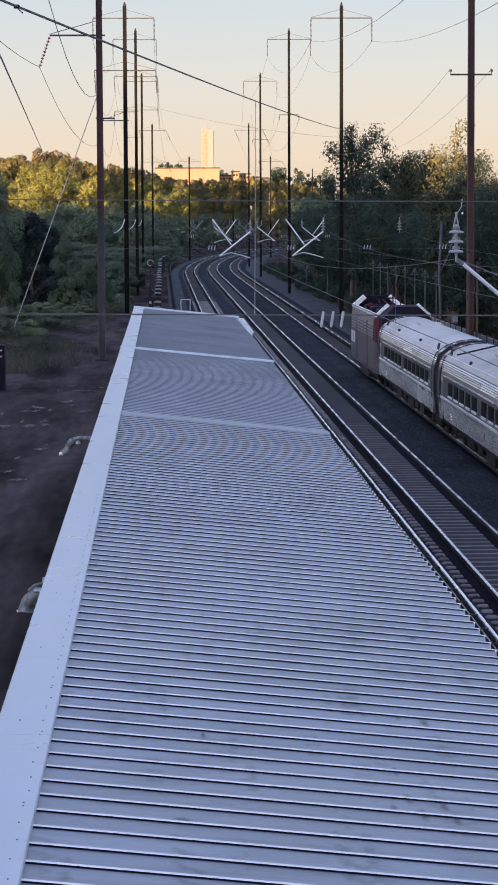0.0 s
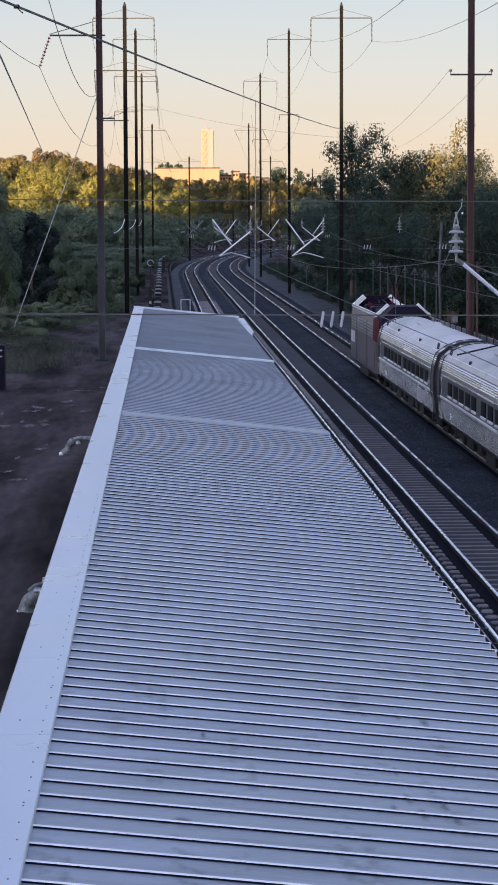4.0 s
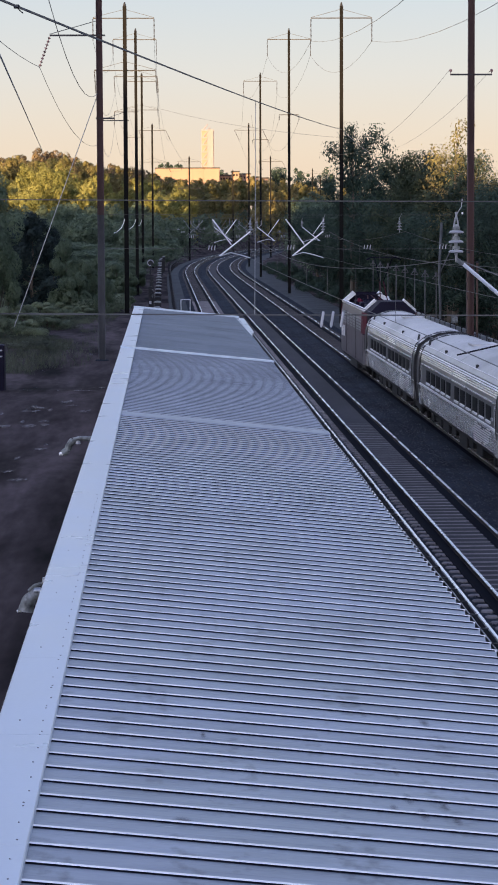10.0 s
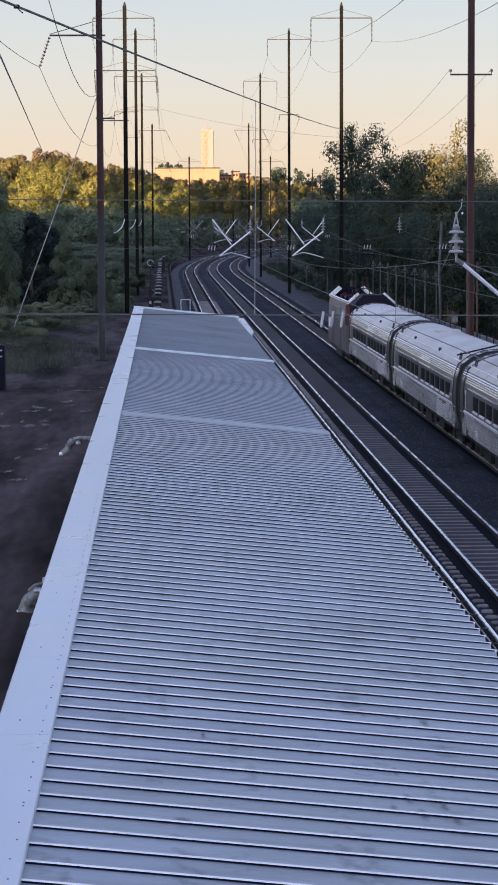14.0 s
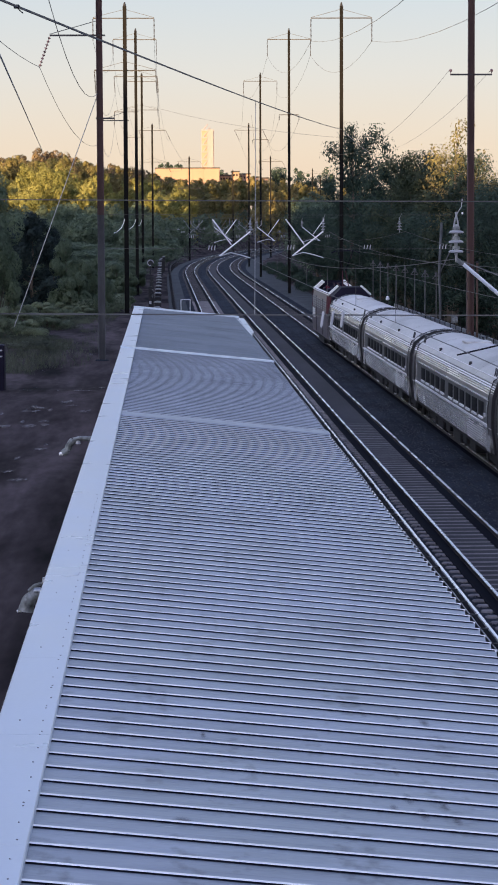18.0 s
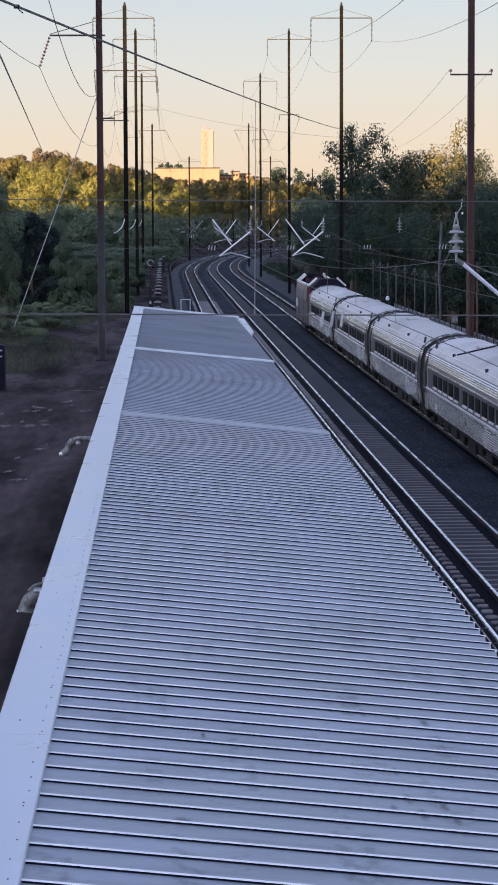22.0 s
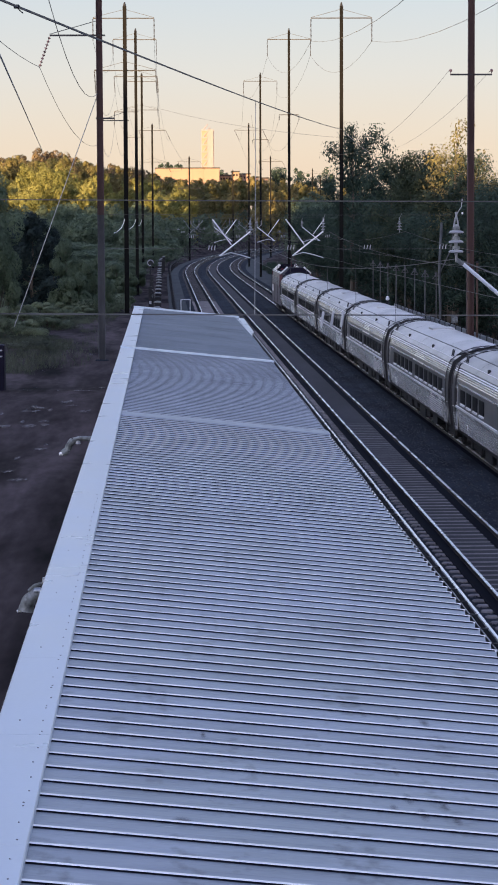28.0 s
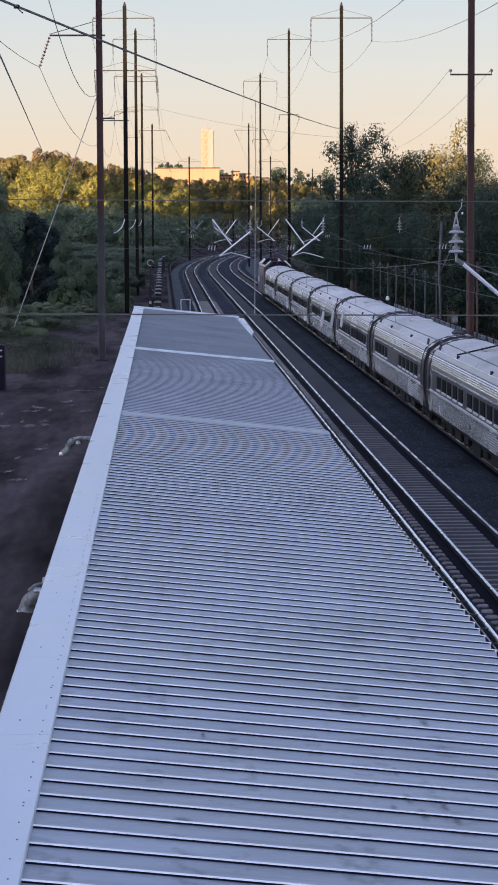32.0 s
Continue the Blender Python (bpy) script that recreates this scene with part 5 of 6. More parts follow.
def build_plants():
    g = random.Random(5)
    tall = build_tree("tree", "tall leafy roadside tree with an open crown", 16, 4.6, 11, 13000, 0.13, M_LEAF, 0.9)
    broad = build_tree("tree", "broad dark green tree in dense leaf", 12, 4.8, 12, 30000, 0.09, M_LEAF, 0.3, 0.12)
    slim = build_tree("tree", "slender tree with yellowing leaves", 14, 3.2, 13, 6500, 0.14, M_LEAFT, 0.9, 0.3)
    mixed = build_tree("tree", "green tree with first autumn tints", 12.5, 4.2, 14, 28000, 0.09, M_LEAFT, 0.5, 0.12)
    # wood along the far side of the tracks
    place(tall, [(19.1, 242, 1.13, 0.82), (21.5, 226, 0.78, 0.8), (22.5, 268, 0.80, 0.9), (25.5, 205, 0.80, 1.0), (27, 245, 0.84, 1.1)], "trees by the line")
    place(slim, [(20.4, 166, 0.80, 0.9), (21.2, 262, 0.98, 0.8), (21.6, 180, 0.84, 0.9), (24, 300, 0.8, 1.2)], "trees by the line")
    golden = build_tree("tree", "slender tree above the dark wood, sun gold put into its leaves", 15.2, 4.6, 11, 6500, 0.13, M_LEAFG, 0.9, 0.3)
    place(golden, [(21.15, 172, 1.0, 0.68)], "trees by the line")
    spots = []
    y = 132.0
    while y < 350:
        spots.append((22.0 + g.uniform(-0.6, 1.4), y, g.uniform(0.75, 0.95), g.uniform(0.8, 1.0)))
        spots.append((28 + g.uniform(-2, 3), y + 4, g.uniform(0.85, 0.94 if y < 190 else 1.08), g.uniform(1.0, 1.3)))
        y += g.uniform(7.5, 10)
    place(broad, spots[::2], "trees by the line")
    place(mixed, spots[1::2] + [(21.3, 206, 1.24, 0.74)], "trees by the line")
    # scrub and trees on the near side, behind the dirt strip
    copse = build_tree("tree", "rounded mid-green tree beside the dirt strip", 12, 4.8, 47, 22000, 0.12, M_COPSE, 0.1, 0.06)
    place(copse, [(-17, 200, 0.62, 1.2), (-14.5, 262, 0.54, 1.2), (-10, 290, 0.50, 1.0), (-18, 300, 0.60, 1.3), (-8.5, 322, 0.52, 1.0), (-13, 345, 0.58, 1.2), (-22, 240, 0.60, 1.3), (-8, 372, 0.58, 1.1), (-10, 402, 0.62, 1.2), (-6, 435, 0.62, 1.2)], "trees beside the dirt strip")
    place(copy_thing(copse, pose(0, 0, 0)), [(-21, 330, 0.6, 1.2), (-16, 382, 0.6, 1.2), (-24, 290, 0.6, 1.2), (-14, 425, 0.62, 1.2), (-3, 470, 0.6, 1.2), (-22, 400, 0.65, 1.3)], "trees beside the dirt strip")
    # dark-coloured trees added where the hollow lies in shade
    hollow = build_tree("evergreen_tree", "dense tree with the shade of a hollow put into its leaf colour", 9.5, 2.6, 43, 15000, 0.11, M_HOLLOW, 0.1, 0.04)
    place(hollow, [(-9.9, 184, 0.84, 0.80), (-11.6, 192, 0.90, 1.0), (-9.4, 208, 0.92, 0.75)], "trees beside the dirt strip")
    over = build_mound("overgrown_tree", "leafy tree draped in climbers beside the dirt strip", 44, 9.0, 3.1, 46, 34000, 0.08, M_VINE, 6)
    place(over, [(-11.25, 150, 1.13, 0.74)], "overgrown thicket")
    heap = build_mound("climber_thicket", "soft green mound of climbers over shrubs", 45, 6.2, 2.5, 34, 24000, 0.09, M_VINE)
    place(heap, [(-7.75, 200, 1.2, 0.85), (-6.3, 216, 0.80, 0.80), (-9.6, 222, 0.95, 1.0), (-5.9, 238, 0.50, 0.75), (-12.6, 214, 0.9, 1.0), (-7.8, 262, 0.72, 1.1), (-5.2, 286, 0.62, 0.9), (-9.8, 270, 0.8, 1.2), (-4.8, 330, 0.7, 1.0)], "overgrown thicket")
    pale = build_mound("scrub_bush", "light grey-green bush beside the dirt strip", 46, 3.0, 1.9, 24, 13000, 0.065, M_BUSH)
    place(pale, [(-10.2, 137, 0.75, 0.9), (-8.7, 146, 0.62, 0.8), (-9.9, 156, 0.9, 1.0), (-7.7, 160, 0.6, 0.85), (-8.6, 176, 0.78, 1.0), (-6.9, 190, 0.55, 0.8), (-5.9, 203, 0.6, 0.75), (-5.1, 216, 0.5, 0.7), (-4.9, 236, 0.8, 0.8), (-4.4, 256, 0.7, 0.8), (-4.6, 300, 0.9, 0.9), (-12, 168, 0.9, 1.1)], "bushes beside the line")
    b1 = build_bush(21, 2.6, 2.2, 9000, 0.07, M_BUSH)
    b2 = build_bush(22, 1.3, 1.9, 7000, 0.05, M_GRASS)
    place(b1, [(-7.6 + g.uniform(-2.5, 2.0) * (1 + i * 0.02), 200 + i * 9.5, g.uniform(0.5, 0.9), g.uniform(0.8, 1.2)) for i in range(14)], "bushes beside the line")
    place(b2, [(-9.0 + g.uniform(-2.0, 2.6), 130 + i * 6.5, g.uniform(0.4, 0.9), g.uniform(0.7, 1.1)) for i in range(24)], "bushes beside the line")
    b3 = build_bush(23, 2.4, 2.2, 9000, 0.07, M_LEAF)
    place(b3, [(18.6 + g.uniform(-0.4, 0.8) + bend(200 + i * 9), 200 + i * 9, g.uniform(0.5, 1.0), g.uniform(0.7, 1.0)) for i in range(26)], "bushes beside the line")
    # grass and weeds in tufts
    s = Shape()
    for _ in range(80000):
        y = 112 + 200 * g.random()
        x = -3.6 - 8.5 * g.random() ** 0.8
        if x > -5.2 and g.random() < 0.75:
            continue
        if noise.noise((x * 0.25, y * 0.12, 3)) < -0.05:
            continue
        z = ground(x, y)
        hgt = g.uniform(0.08, 0.36)
        a = g.random() * 3.14
        dx, dy = math.cos(a) * 0.014, math.sin(a) * 0.014
        lx, ly = g.gauss(0, 0.12), g.gauss(0, 0.12)
        s.add([(x - dx, y - dy, z - 0.03), (x + dx, y + dy, z - 0.03), (x + lx + dx * 0.3, y + ly, z + hgt), (x + lx - dx * 0.3, y + ly, z + hgt)], [(0, 1, 2, 3)])
    tagged(part("grass", s, M_GRASS), "rank grass and weeds along the dirt strip", "grass", kind="stuff")
    # far woods: the dark belt round the bend and the hillside behind it
    rows = [(g.uniform(-34, 26) + 0.0, g.uniform(560, 640), g.uniform(6.5, 9.5), g.uniform(3.5, 5)) for _ in range(90)]
    rows = [r for r in rows if abs(r[0] - 6 - bend(r[1])) > 13 and not (r[0] > bend(r[1]) - 6 and r[1] < 600 and r[0] < bend(r[1]) + 22)]
    rows += [(bend(y) + g.uniform(22, 40), y, g.uniform(9, 13), g.uniform(3.5, 5)) for y in [350 + 4.5 * i for i in range(70)]]
    rows += [(g.uniform(-40, 6), g.uniform(480, 560), g.uniform(6, 9), g.uniform(3.5, 5)) for _ in range(40)]
    rows = [r for r in rows if not bend(r[1]) - 2.5 < r[0] < bend(r[1]) + 19]
    build_woods("far_woods", "dark green wood round the bend of the line", rows, M_COPSE, 0.22, 1700, 31)
    rows = [(bend(y) - g.uniform(3.5, 30), y, g.uniform(4.5, 7.5), g.uniform(2.8, 4.0)) for y in [590 + 3.0 * i for i in range(90)]]
    build_woods("far_woods", "dark thicket on the slope outside the bend", rows, M_COPSE, 0.22, 1100, 38)

    def crest(x, y, k):
        """Height of a crown on the hillside: k of the way from the valley to the skyline."""
        z = float(np.interp(x * 800 / y, CREST_X, CREST_Z))
        return 8.6 + (z - 8.6) * k * y / 800 - ground(x, y)

    def hillside(n, x0, x1, y0, y1, k0, k1, r0, r1):
        out = []
        for _ in range(n):
            x, y = g.uniform(x0, x1), g.uniform(y0, y1)
            out.append((x, y, max(7.0, crest(x, y, g.uniform(k0, k1))), g.uniform(r0, r1)))
        return out

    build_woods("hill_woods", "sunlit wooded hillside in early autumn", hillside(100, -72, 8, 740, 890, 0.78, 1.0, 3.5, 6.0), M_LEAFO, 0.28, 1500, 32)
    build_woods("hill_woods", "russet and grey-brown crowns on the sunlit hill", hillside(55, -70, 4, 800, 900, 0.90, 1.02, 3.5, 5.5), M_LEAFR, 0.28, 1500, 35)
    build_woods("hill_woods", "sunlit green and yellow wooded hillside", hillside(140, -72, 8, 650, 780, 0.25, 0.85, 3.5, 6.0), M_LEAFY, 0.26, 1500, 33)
    build_woods("far_woods", "distant mixed wood before the factory", hillside(75, 0, 60, 720, 940, 0.55, 1.0, 3.5, 6.0) + hillside(34, -6, 42, 800, 930, 0.9, 1.02, 3.0, 4.5), M_LEAFO, 0.30, 1300, 34)
    build_woods("far_woods", "distant mixed wood behind the bend", hillside(40, 40, 130, 720, 940, 0.5, 0.9, 4, 6.5), M_LEAFO, 0.34, 1000, 36)
    build_woods("far_woods", "dark wooded rise beyond the factory", [(g.uniform(46, 70), g.uniform(960, 1020), g.uniform(22, 27), g.uniform(4, 6)) for _ in range(22)] + [(x, 1090.0 + g.uniform(0, 20), 25 + g.uniform(-1, 1.5), g.uniform(3, 4.5)) for x in range(-3, 34, 3)] + [(x, 1080.0, h, 4.0) for x, h in ((-0.5, 28.5), (1.4, 29.3), (3.2, 29.6), (5.0, 29.2), (7.0, 29.0), (9.0, 28.4))], M_LEAF, 0.34, 1100, 37)
    # unseen wood added behind the station to keep the low sun off it
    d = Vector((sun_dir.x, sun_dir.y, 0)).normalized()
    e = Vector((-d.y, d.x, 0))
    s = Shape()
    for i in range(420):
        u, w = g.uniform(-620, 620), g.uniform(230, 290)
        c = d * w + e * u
        h = float(np.interp(u, SUNBLOCK_U, SUNBLOCK_H)) * g.uniform(0.93, 1.02)
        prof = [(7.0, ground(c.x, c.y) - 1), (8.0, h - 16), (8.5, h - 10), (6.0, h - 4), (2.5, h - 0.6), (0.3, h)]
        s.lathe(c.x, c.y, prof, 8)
    # the added ridge they stand on, which closes the gaps to the sun
    q = Shape()
    us = [-640 + 20 * i for i in range(65)] + [-122, -106, -83, -79.5]
    us.sort()
    for u in us:
        h = float(np.interp(u, SUNBLOCK_U, SUNBLOCK_H))
        for w, z in ((200, -2), (235, h - 12), (260, h - 3.5), (285, h - 12), (340, -2)):
            c = d * w + e * u
            q.v.append((c.x, c.y, z))
    for i in range(len(us) - 1):
        for k in range(4):
            q.f.append((i * 5 + k, i * 5 + k + 1, i * 5 + k + 6, i * 5 + k + 5))
    tagged(part("sun_block_ridge", q, M_GROUND, smooth=True), "unseen earth ridge added to block the low sun", "ridge", kind="structure")
    tagged(part("sun_block_woods", s, M_LEAF), "unseen wooded ridge added to block the low sun", "woods", kind="stuff")


# the skyline of the hillside: its height over the rails, by its distance from the line's axis
CREST_X, CREST_Z = (-75, -54.7, -47, -41.5, -35.8, -30, -22.6, -11, -3, 0, 19, 21, 36, 47, 130), (27, 28.9, 31.0, 32.6, 32.3, 30.2, 28.4, 27.0, 26.0, 22.8, 22.8, 23.6, 23.0, 22.0, 20)

# the unseen ridge added as sun block, by its length: height of its crest
SUNBLOCK_U, SUNBLOCK_H = (-620, -500, -400, -370, -310, -250, -190, -140, -122, -106, -83, -79.5, 100, 620), (39, 37.5, 41, 43, 41, 40, 40, 38, 36.5, 30.6, 30.2, 36, 36, 36)


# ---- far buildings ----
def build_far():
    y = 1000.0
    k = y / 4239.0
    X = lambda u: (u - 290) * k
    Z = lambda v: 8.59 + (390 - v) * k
    b = thing("warehouse", "long cream-coloured factory hall lit by low sun", "building")
    part("wall", Shape().box(X(278), X(391), y, y + 30, 2, Z(299)), M_CREAM, b)
    part("roof", Shape().box(X(277), X(392), y - 0.3, y + 30.3, Z(299), Z(297)), M_DARKROOF, b)
    for i in range(12):
        u = 278.5 + 9.35 * i
        part("wall_panel", Shape().box(X(u), X(u + 9.0), y - 0.18, y - 0.004, 4, Z(301)), M_CREAM, b)
    front = y
    y = 1045.0
    k = y / 4239.0
    t = thing("lattice_tower", "white lattice stair tower beside the factory", "tower")
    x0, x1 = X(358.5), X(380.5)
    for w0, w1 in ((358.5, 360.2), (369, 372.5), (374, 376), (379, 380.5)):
        for yy in (y - 8, y - 3):
            part("tower_post", Shape().box(X(w0), X(w1), yy, yy + 0.5, 4, Z(233)), M_WHITEPAINT, t)
    for i in range(9):
        z = Z(334 - 12.4 * i)
        part("tower_deck", Shape().box(x0, x1, y - 8.45, y - 2.5, z, z + 0.5), M_WHITEPAINT, t)
        part("tower_brace", Shape().tube((X(360), y - 8.2, z), (X(370), y - 8.2, z + 2.9), 0.25, n=5), M_WHITEPAINT, t)
    part("tower_panel", Shape().box(X(360), X(368.6), y - 8.15, y - 8.02, 4, Z(234)), M_CREAM, t)
    part("tower_panel", Shape().box(X(370), X(379.5), y - 8.35, y - 8.1, 4, Z(232)), M_WHITEPAINT, t)
    for q in (362, 365.5):
        part("tower_post", Shape().box(X(q), X(q + 1.2), y - 8, y - 7.6, 4, Z(233)), M_WHITEPAINT, t)
    part("mast", Shape().tube((X(373), y - 5, Z(232)), (X(373), y - 5, Z(228)), 0.3, n=5), M_WHITEPAINT, t)
    y = front
    k = y / 4239.0
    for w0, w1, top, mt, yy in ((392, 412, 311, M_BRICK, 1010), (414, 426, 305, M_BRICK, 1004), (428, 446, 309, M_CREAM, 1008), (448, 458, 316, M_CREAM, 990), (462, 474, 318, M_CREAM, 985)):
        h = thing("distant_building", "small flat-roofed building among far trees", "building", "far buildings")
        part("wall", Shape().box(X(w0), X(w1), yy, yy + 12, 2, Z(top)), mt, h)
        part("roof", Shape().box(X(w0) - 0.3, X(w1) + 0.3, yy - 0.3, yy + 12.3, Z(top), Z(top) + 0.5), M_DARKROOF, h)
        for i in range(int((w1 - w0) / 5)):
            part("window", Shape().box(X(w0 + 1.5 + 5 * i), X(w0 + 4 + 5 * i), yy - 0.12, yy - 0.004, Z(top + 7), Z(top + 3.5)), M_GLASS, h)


# ---- small things beside the line ----
def build_small():
    # lamps with hoods on arms from the canopy's outer edge
    lamp = thing("platform_lamp", "grey hooded lamp beside the canopy edge", "lamp", "platform lamps")
    lamp.matrix_basis = pose(-2.0, 34.8, 3.10) @ Matrix.Diagonal((0.78, 0.78, 0.78, 1))
    part("arm", Shape().path([(0.9, 0, 0.1), (0.3, 0, 0.28), (0.1, 0, 0.22), (0, 0, 0.12)], 0.035, 8), M_LAMP, lamp)
    hood = Shape()
    bow = [(0.36 - 0.42 * math.sin(q * 1.45), 0.0, 0.07 + 0.05 * math.sin(q * 3.1) - 0.33 * q * q) for q in [i / 12 for i in range(13)]]
    for i, p in enumerate(bow):
        a, b = Vector(bow[max(0, i - 1)]), Vector(bow[min(12, i + 1)])
        side = (b - a).normalized().cross(Vector((0, 1, 0)))
        r = 0.075 + 0.006 * i + 0.008 * math.sin(i * 1.7)
        hood.v += [tuple(Vector(p) + (side * math.cos(k * math.pi / 7) + Vector((0, 1, 0)) * math.sin(k * math.pi / 7)) * r) for k in range(14)]
    hood.f = [(i * 14 + k, i * 14 + (k + 1) % 14, i * 14 + 14 + (k + 1) % 14, i * 14 + 14 + k) for i in range(12) for k in range(14)]
    hood.f += [tuple(range(13, -1, -1)), tuple(range(12 * 14, 13 * 14))]
    part("hood", hood, M_LAMP, lamp, "mottled grey curved hood", smooth=True)
    part("crown", Shape().tube((0.26, -0.03, 0.12), (0.10, -0.03, 0.12), 0.07, 0.08, 12), M_STEEL, lamp, "paler crown", smooth=True)
    part("stem", Shape().box(0.26, 0.33, -0.03, 0.03, 0.14, 0.38, 0.01), M_LOCOW, lamp)
    part("lug", Shape().tube((-0.12, 0, -0.24), (-0.22, 0, -0.26), 0.03, n=8), M_LOCOW, lamp)
    part("foot_bracket", Shape().tube((0.9, 0, 0.1), (0.9, 0, -1.3), 0.05, n=8), M_STEEL, lamp)
    lamp = thing("platform_lamp", "pale bent pipe lamp that arches out from under the canopy", "lamp", "platform lamps")
    lamp.matrix_basis = pose(-2.62, 61.0, 2.66)
    part("arm", Shape().path([(1.5, 0, 0.30), (0.80, 0, 0.40), (0.46, 0, 0.40), (0.30, 0, 0.36)], 0.062, 8), M_LAMP, lamp)
    part("neck", Shape().path([(0.30, 0, 0.36), (0.20, 0, 0.24), (0.15, 0, 0.10), (0.02, 0, 0.02)], 0.09, 8), M_LAMP, lamp)
    part("tip", Shape().tube((0.06, 0, 0.03), (-0.06, 0, 0.0), 0.06, 0.04, 8), M_LOCOW, lamp, "white tip")
    part("lens", Shape().tube((0.42, 0, 0.36), (0.42, 0, 0.26), 0.05, 0.07, 8), M_WHITE, lamp)
    # fences that lead away from the platform's end
    fe = thing("steel_fence", "dark steel fence with pale post caps beside the track", "fence", kind="structure")
    y = 178.0
    while y < 440:
        x = -0.45 + bend(y)
        z = ground(x, y)
        po = part("post", Shape().box(x - 0.24, x + 0.24, y - 0.14, y + 0.14, z - 0.2, 2.1), M_DARKSTEEL, fe)
        part("post_cap", Shape().lathe(x, y, [(0.30, 2.10), (0.30, 2.17), (0.2, 2.24), (0.05, 2.27)], 10), M_LAMP if rng.random() < 0.65 else M_DARKSTEEL, po, "pale post cap")
        for k in range(1, 8):
            part("picket", Shape().box(x - 0.03, x + 0.03, y + 1.5 * k - 0.04, y + 1.5 * k + 0.04, z, 1.9), M_DARKSTEEL, fe)
        for zz in (0.5, 1.7):
            part("fence_rail", Shape().box(x - 0.04, x + 0.04, y + 0.1, y + 11.9, zz, zz + 0.08), M_DARKSTEEL, fe)
        y += 12.0
    for y in (205.0, 222.0, 241.0):
        st = thing("steel_post", "dark square steel post beside the fence", "post", "dark posts")
        part("shaft", Shape().box(-1.25, -0.95, y - 0.15, y + 0.15, -0.5, 3.0, 0.02), M_DARKSTEEL, st)
        part("plate", Shape().box(-1.2, -1.0, y - 0.17, y - 0.155, 1.5, 1.75), M_WHITE, st)
    fe = thing("wire_fence", "low grey wire fence along the ballast edge", "fence", kind="structure")
    y = 205.0
    while y < 470:
        x = 1.05 + bend(y)
        part("post", Shape().tube((x, y, -0.6), (x, y, 1.1), 0.07, n=6), M_DARKSTEEL, fe)
        part("bracket", Shape().tube((x, y, 1.05), (x - 0.3, y, 1.3), 0.05, n=6), M_DARKSTEEL, fe)
        part("mesh_wire", Shape().path([(x, y, 1.05), (x + 0.15, y + 3, 0.7), (1.05 + bend(y + 6), y + 6, 1.05)], 0.03, 5), M_DARKSTEEL, fe)
        part("mesh_wire", Shape().tube((x, y, 0.4), (1.05 + bend(y + 6), y + 6, 0.4), 0.02, n=5), M_DARKSTEEL, fe)
        y += 6.0
    fr = thing("gate_frame", "small grey steel barrier frame beside the track", "barrier")
    part("barrier_bar", Shape().path([(1.75, 236, -0.4), (1.75, 236, 0.85), (2.65, 236, 0.85), (2.65, 236, -0.4)], 0.05), M_ARM, fr)
    lb = thing("dwarf_signal", "round white-rimmed signal on a dark post", "signal")
    part("mast", Shape().tube((-1.55, 300, -0.5), (-1.55, 300, 3.1), 0.08), M_DARKSTEEL, lb)
    part("disc", Shape().tube((-1.55, 299.9, 3.35), (-1.55, 300.1, 3.35), 0.34, n=18), M_RUBBER, lb)
    rim = [(-1.55 + 0.36 * math.cos(a), 299.88, 3.35 + 0.36 * math.sin(a)) for a in [i * math.pi / 9 for i in range(15)]]
    part("rim", Shape().path(rim, 0.06), M_WHITE, lb)
    # parapet of pale panels and thin posts on the far side of the line
    pf = thing("panel_fence", "low fence of pale grey panels behind the far track", "fence", kind="structure")
    y = 96.0
    while y < 170:
        part("fence_panel", Shape().box(16.55, 16.61, y + 0.1, y + 2.5, 1.9, 2.6, 0.01), M_STEEL, pf)
        part("fence_post", Shape().box(16.52, 16.64, y - 0.06, y + 0.06, -0.2, 2.65), M_DARKSTEEL, pf)
        y += 2.6
    for i in range(8):
        y = 196.0 - 6.5 * i
        st = thing("lamp_post", "thin grey steel post beside the far track", "post", "posts by the far track")
        part("shaft", Shape().tube((17.2, y, -0.1), (17.2, y, 5.0), 0.045, 0.035, 8), M_POST, st)
        part("head", Shape().lathe(17.2, y, [(0.04, 4.98), (0.11, 5.04), (0.04, 5.12), (0.09, 5.17), (0.03, 5.3)], 8), M_POST, st)
        for sg in (-1, 1):
            part("strut", Shape().tube((17.2 + sg * 0.24, y, 4.86), (17.2, y, 5.2), 0.028, n=6), M_POST, st)
        part("crossbar", Shape().tube((16.94, y, 4.86), (17.46, y, 4.86), 0.022, n=6), M_POST, st)
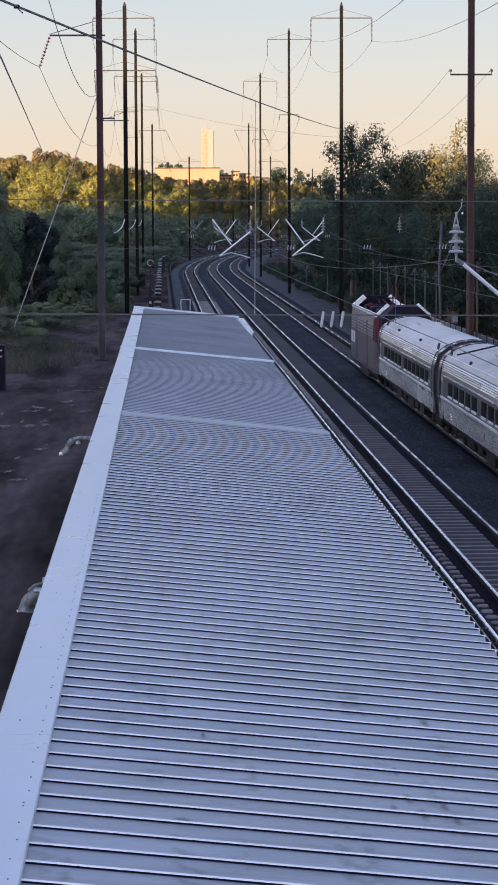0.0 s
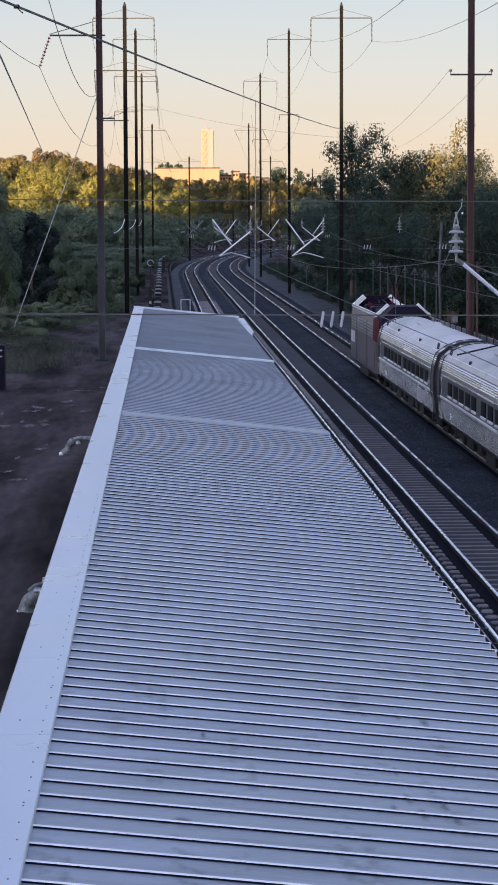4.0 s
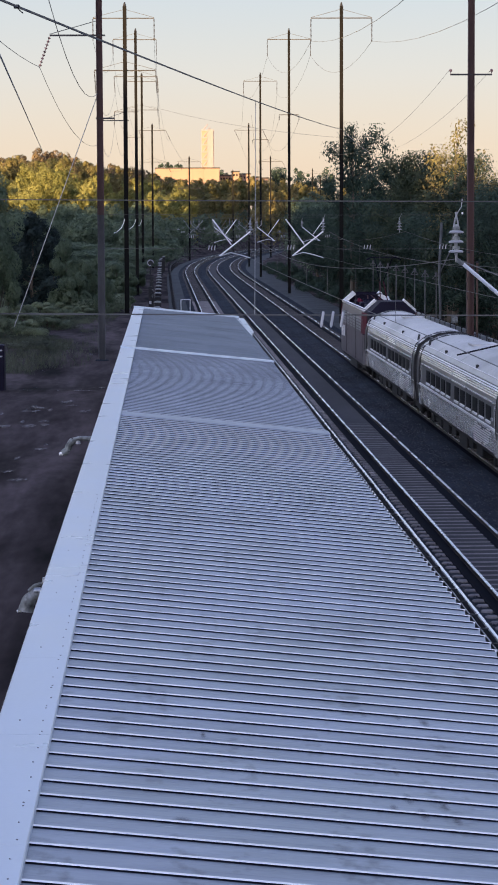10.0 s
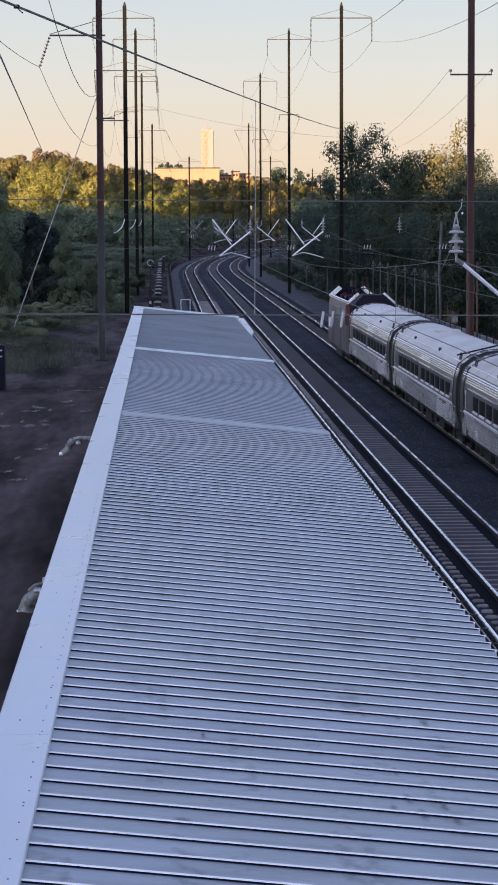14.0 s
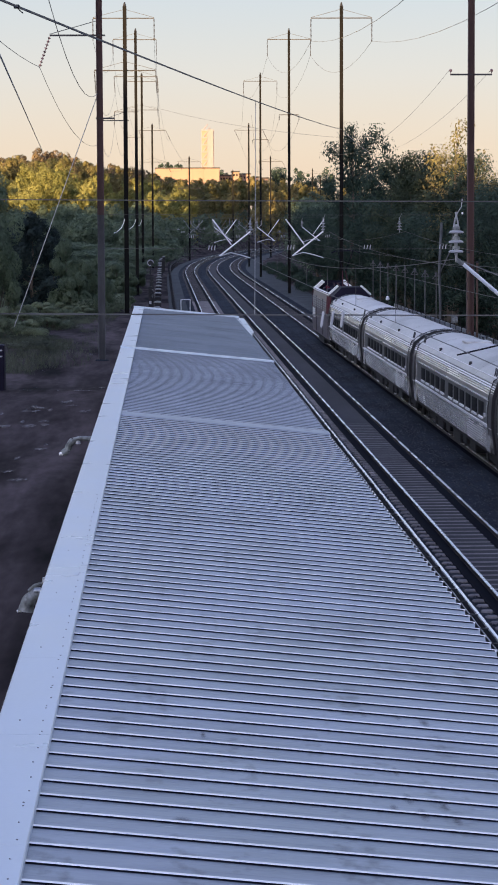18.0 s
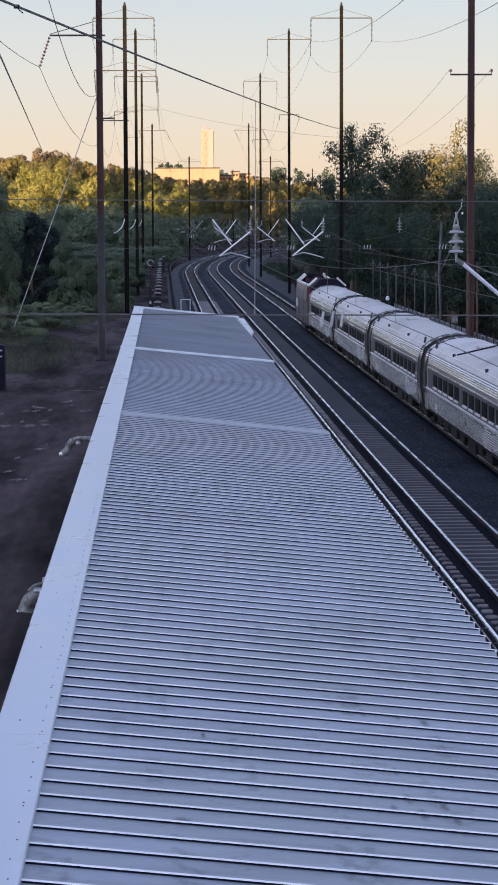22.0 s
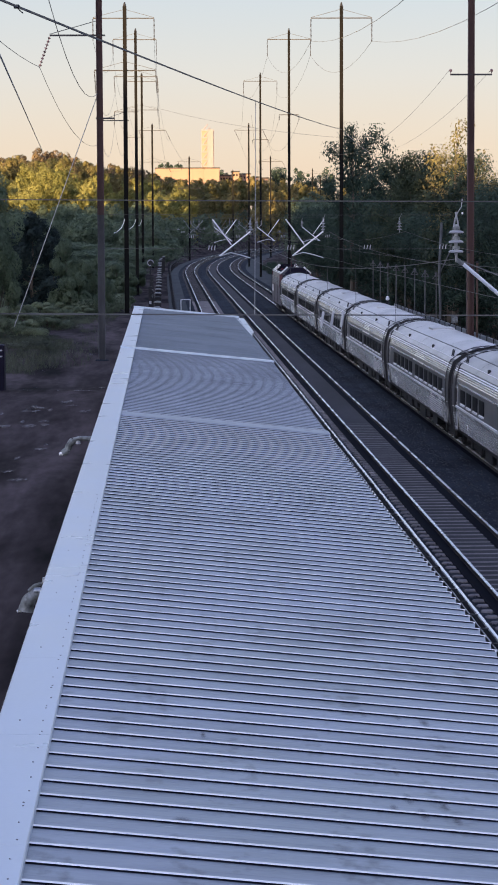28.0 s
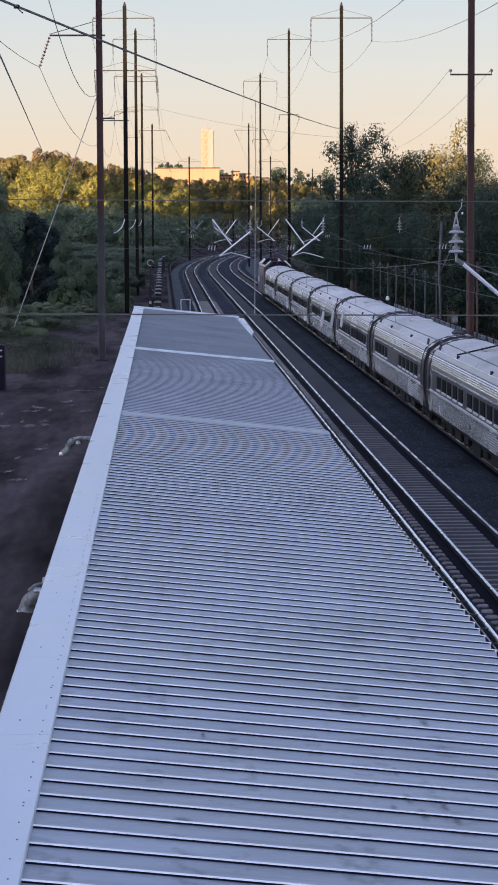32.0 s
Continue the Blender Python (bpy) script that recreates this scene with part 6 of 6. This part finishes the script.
    sn = thing("bare_trunk", "pale bare trunk of a dead tree", "tree")
    sx, sy = 17.3, 150.0
    part("trunk", Shape().path([(sx, sy, -0.3), (sx + 0.1, sy, 3.0), (sx + 0.02, sy, 5.6), (sx + 0.16, sy, 8.4)], 0.09, 7), M_POST, sn)
    part("limb", Shape().path([(sx + 0.05, sy, 5.2), (sx + 0.7, sy, 6.6), (sx + 0.9, sy, 7.8)], 0.04, 6), M_POST, sn)
    mk = thing("marker_lamp", "small white marker lamp on a thin steel post", "lamp")
    part("post", Shape().tube((15.3, 163, -0.3), (15.3, 163, 3.11), 0.05, n=8), M_DARKSTEEL, mk)
    part("head", Shape().lathe(15.3, 163, [(0.05, 3.10), (0.12, 3.15), (0.13, 3.25), (0.10, 3.36), (0.03, 3.42)], 12), M_LOCOW, mk, "white lamp head", smooth=True)
    bx = thing("junction_box", "pale grey steel box above the far fence", "box")
    part("body", Shape().box(16.42, 16.76, 135.8, 136.1, 2.72, 3.08, 0.02), M_LAMP, bx)
    part("bracket", Shape().box(16.55, 16.61, 135.9, 136.0, -0.2, 2.72), M_DARKSTEEL, bx)
    for x, top in ((15.36, 6.9), (15.80, 6.4)):
        st = thing("rusty_post", "thin rust-brown steel post beside the catenary pole", "post", "rusty posts")
        part("shaft", Shape().tube((x, 120.2, -0.2), (x, 120.2, top), 0.055, n=8), M_RUSTY, st)
        part("cap", Shape().lathe(x, 120.2, [(0.07, top), (0.07, top + 0.05), (0.03, top + 0.09)], 8), M_DARKSTEEL, st)
    # dark cabinet at the edge of the dirt strip
    cb = thing("signal_cabinet", "black steel cabinet with white marks", "cabinet")
    part("body", Shape().box(-7.9, -6.65, 100, 101, ground(-7.3, 100) - 0.1, 3.45, 0.04), M_LOCOD, cb)
    for z in (3.2, 2.95):
        part("label_bar", Shape().box(-6.9, -6.72, 99.985, 99.997, z, z + 0.06), M_WHITE, cb)


build_ground()
build_dry_soil()
build_train()
build_overhead()
build_plants()
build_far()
build_small()
build_line()
build_canopy()
motions()
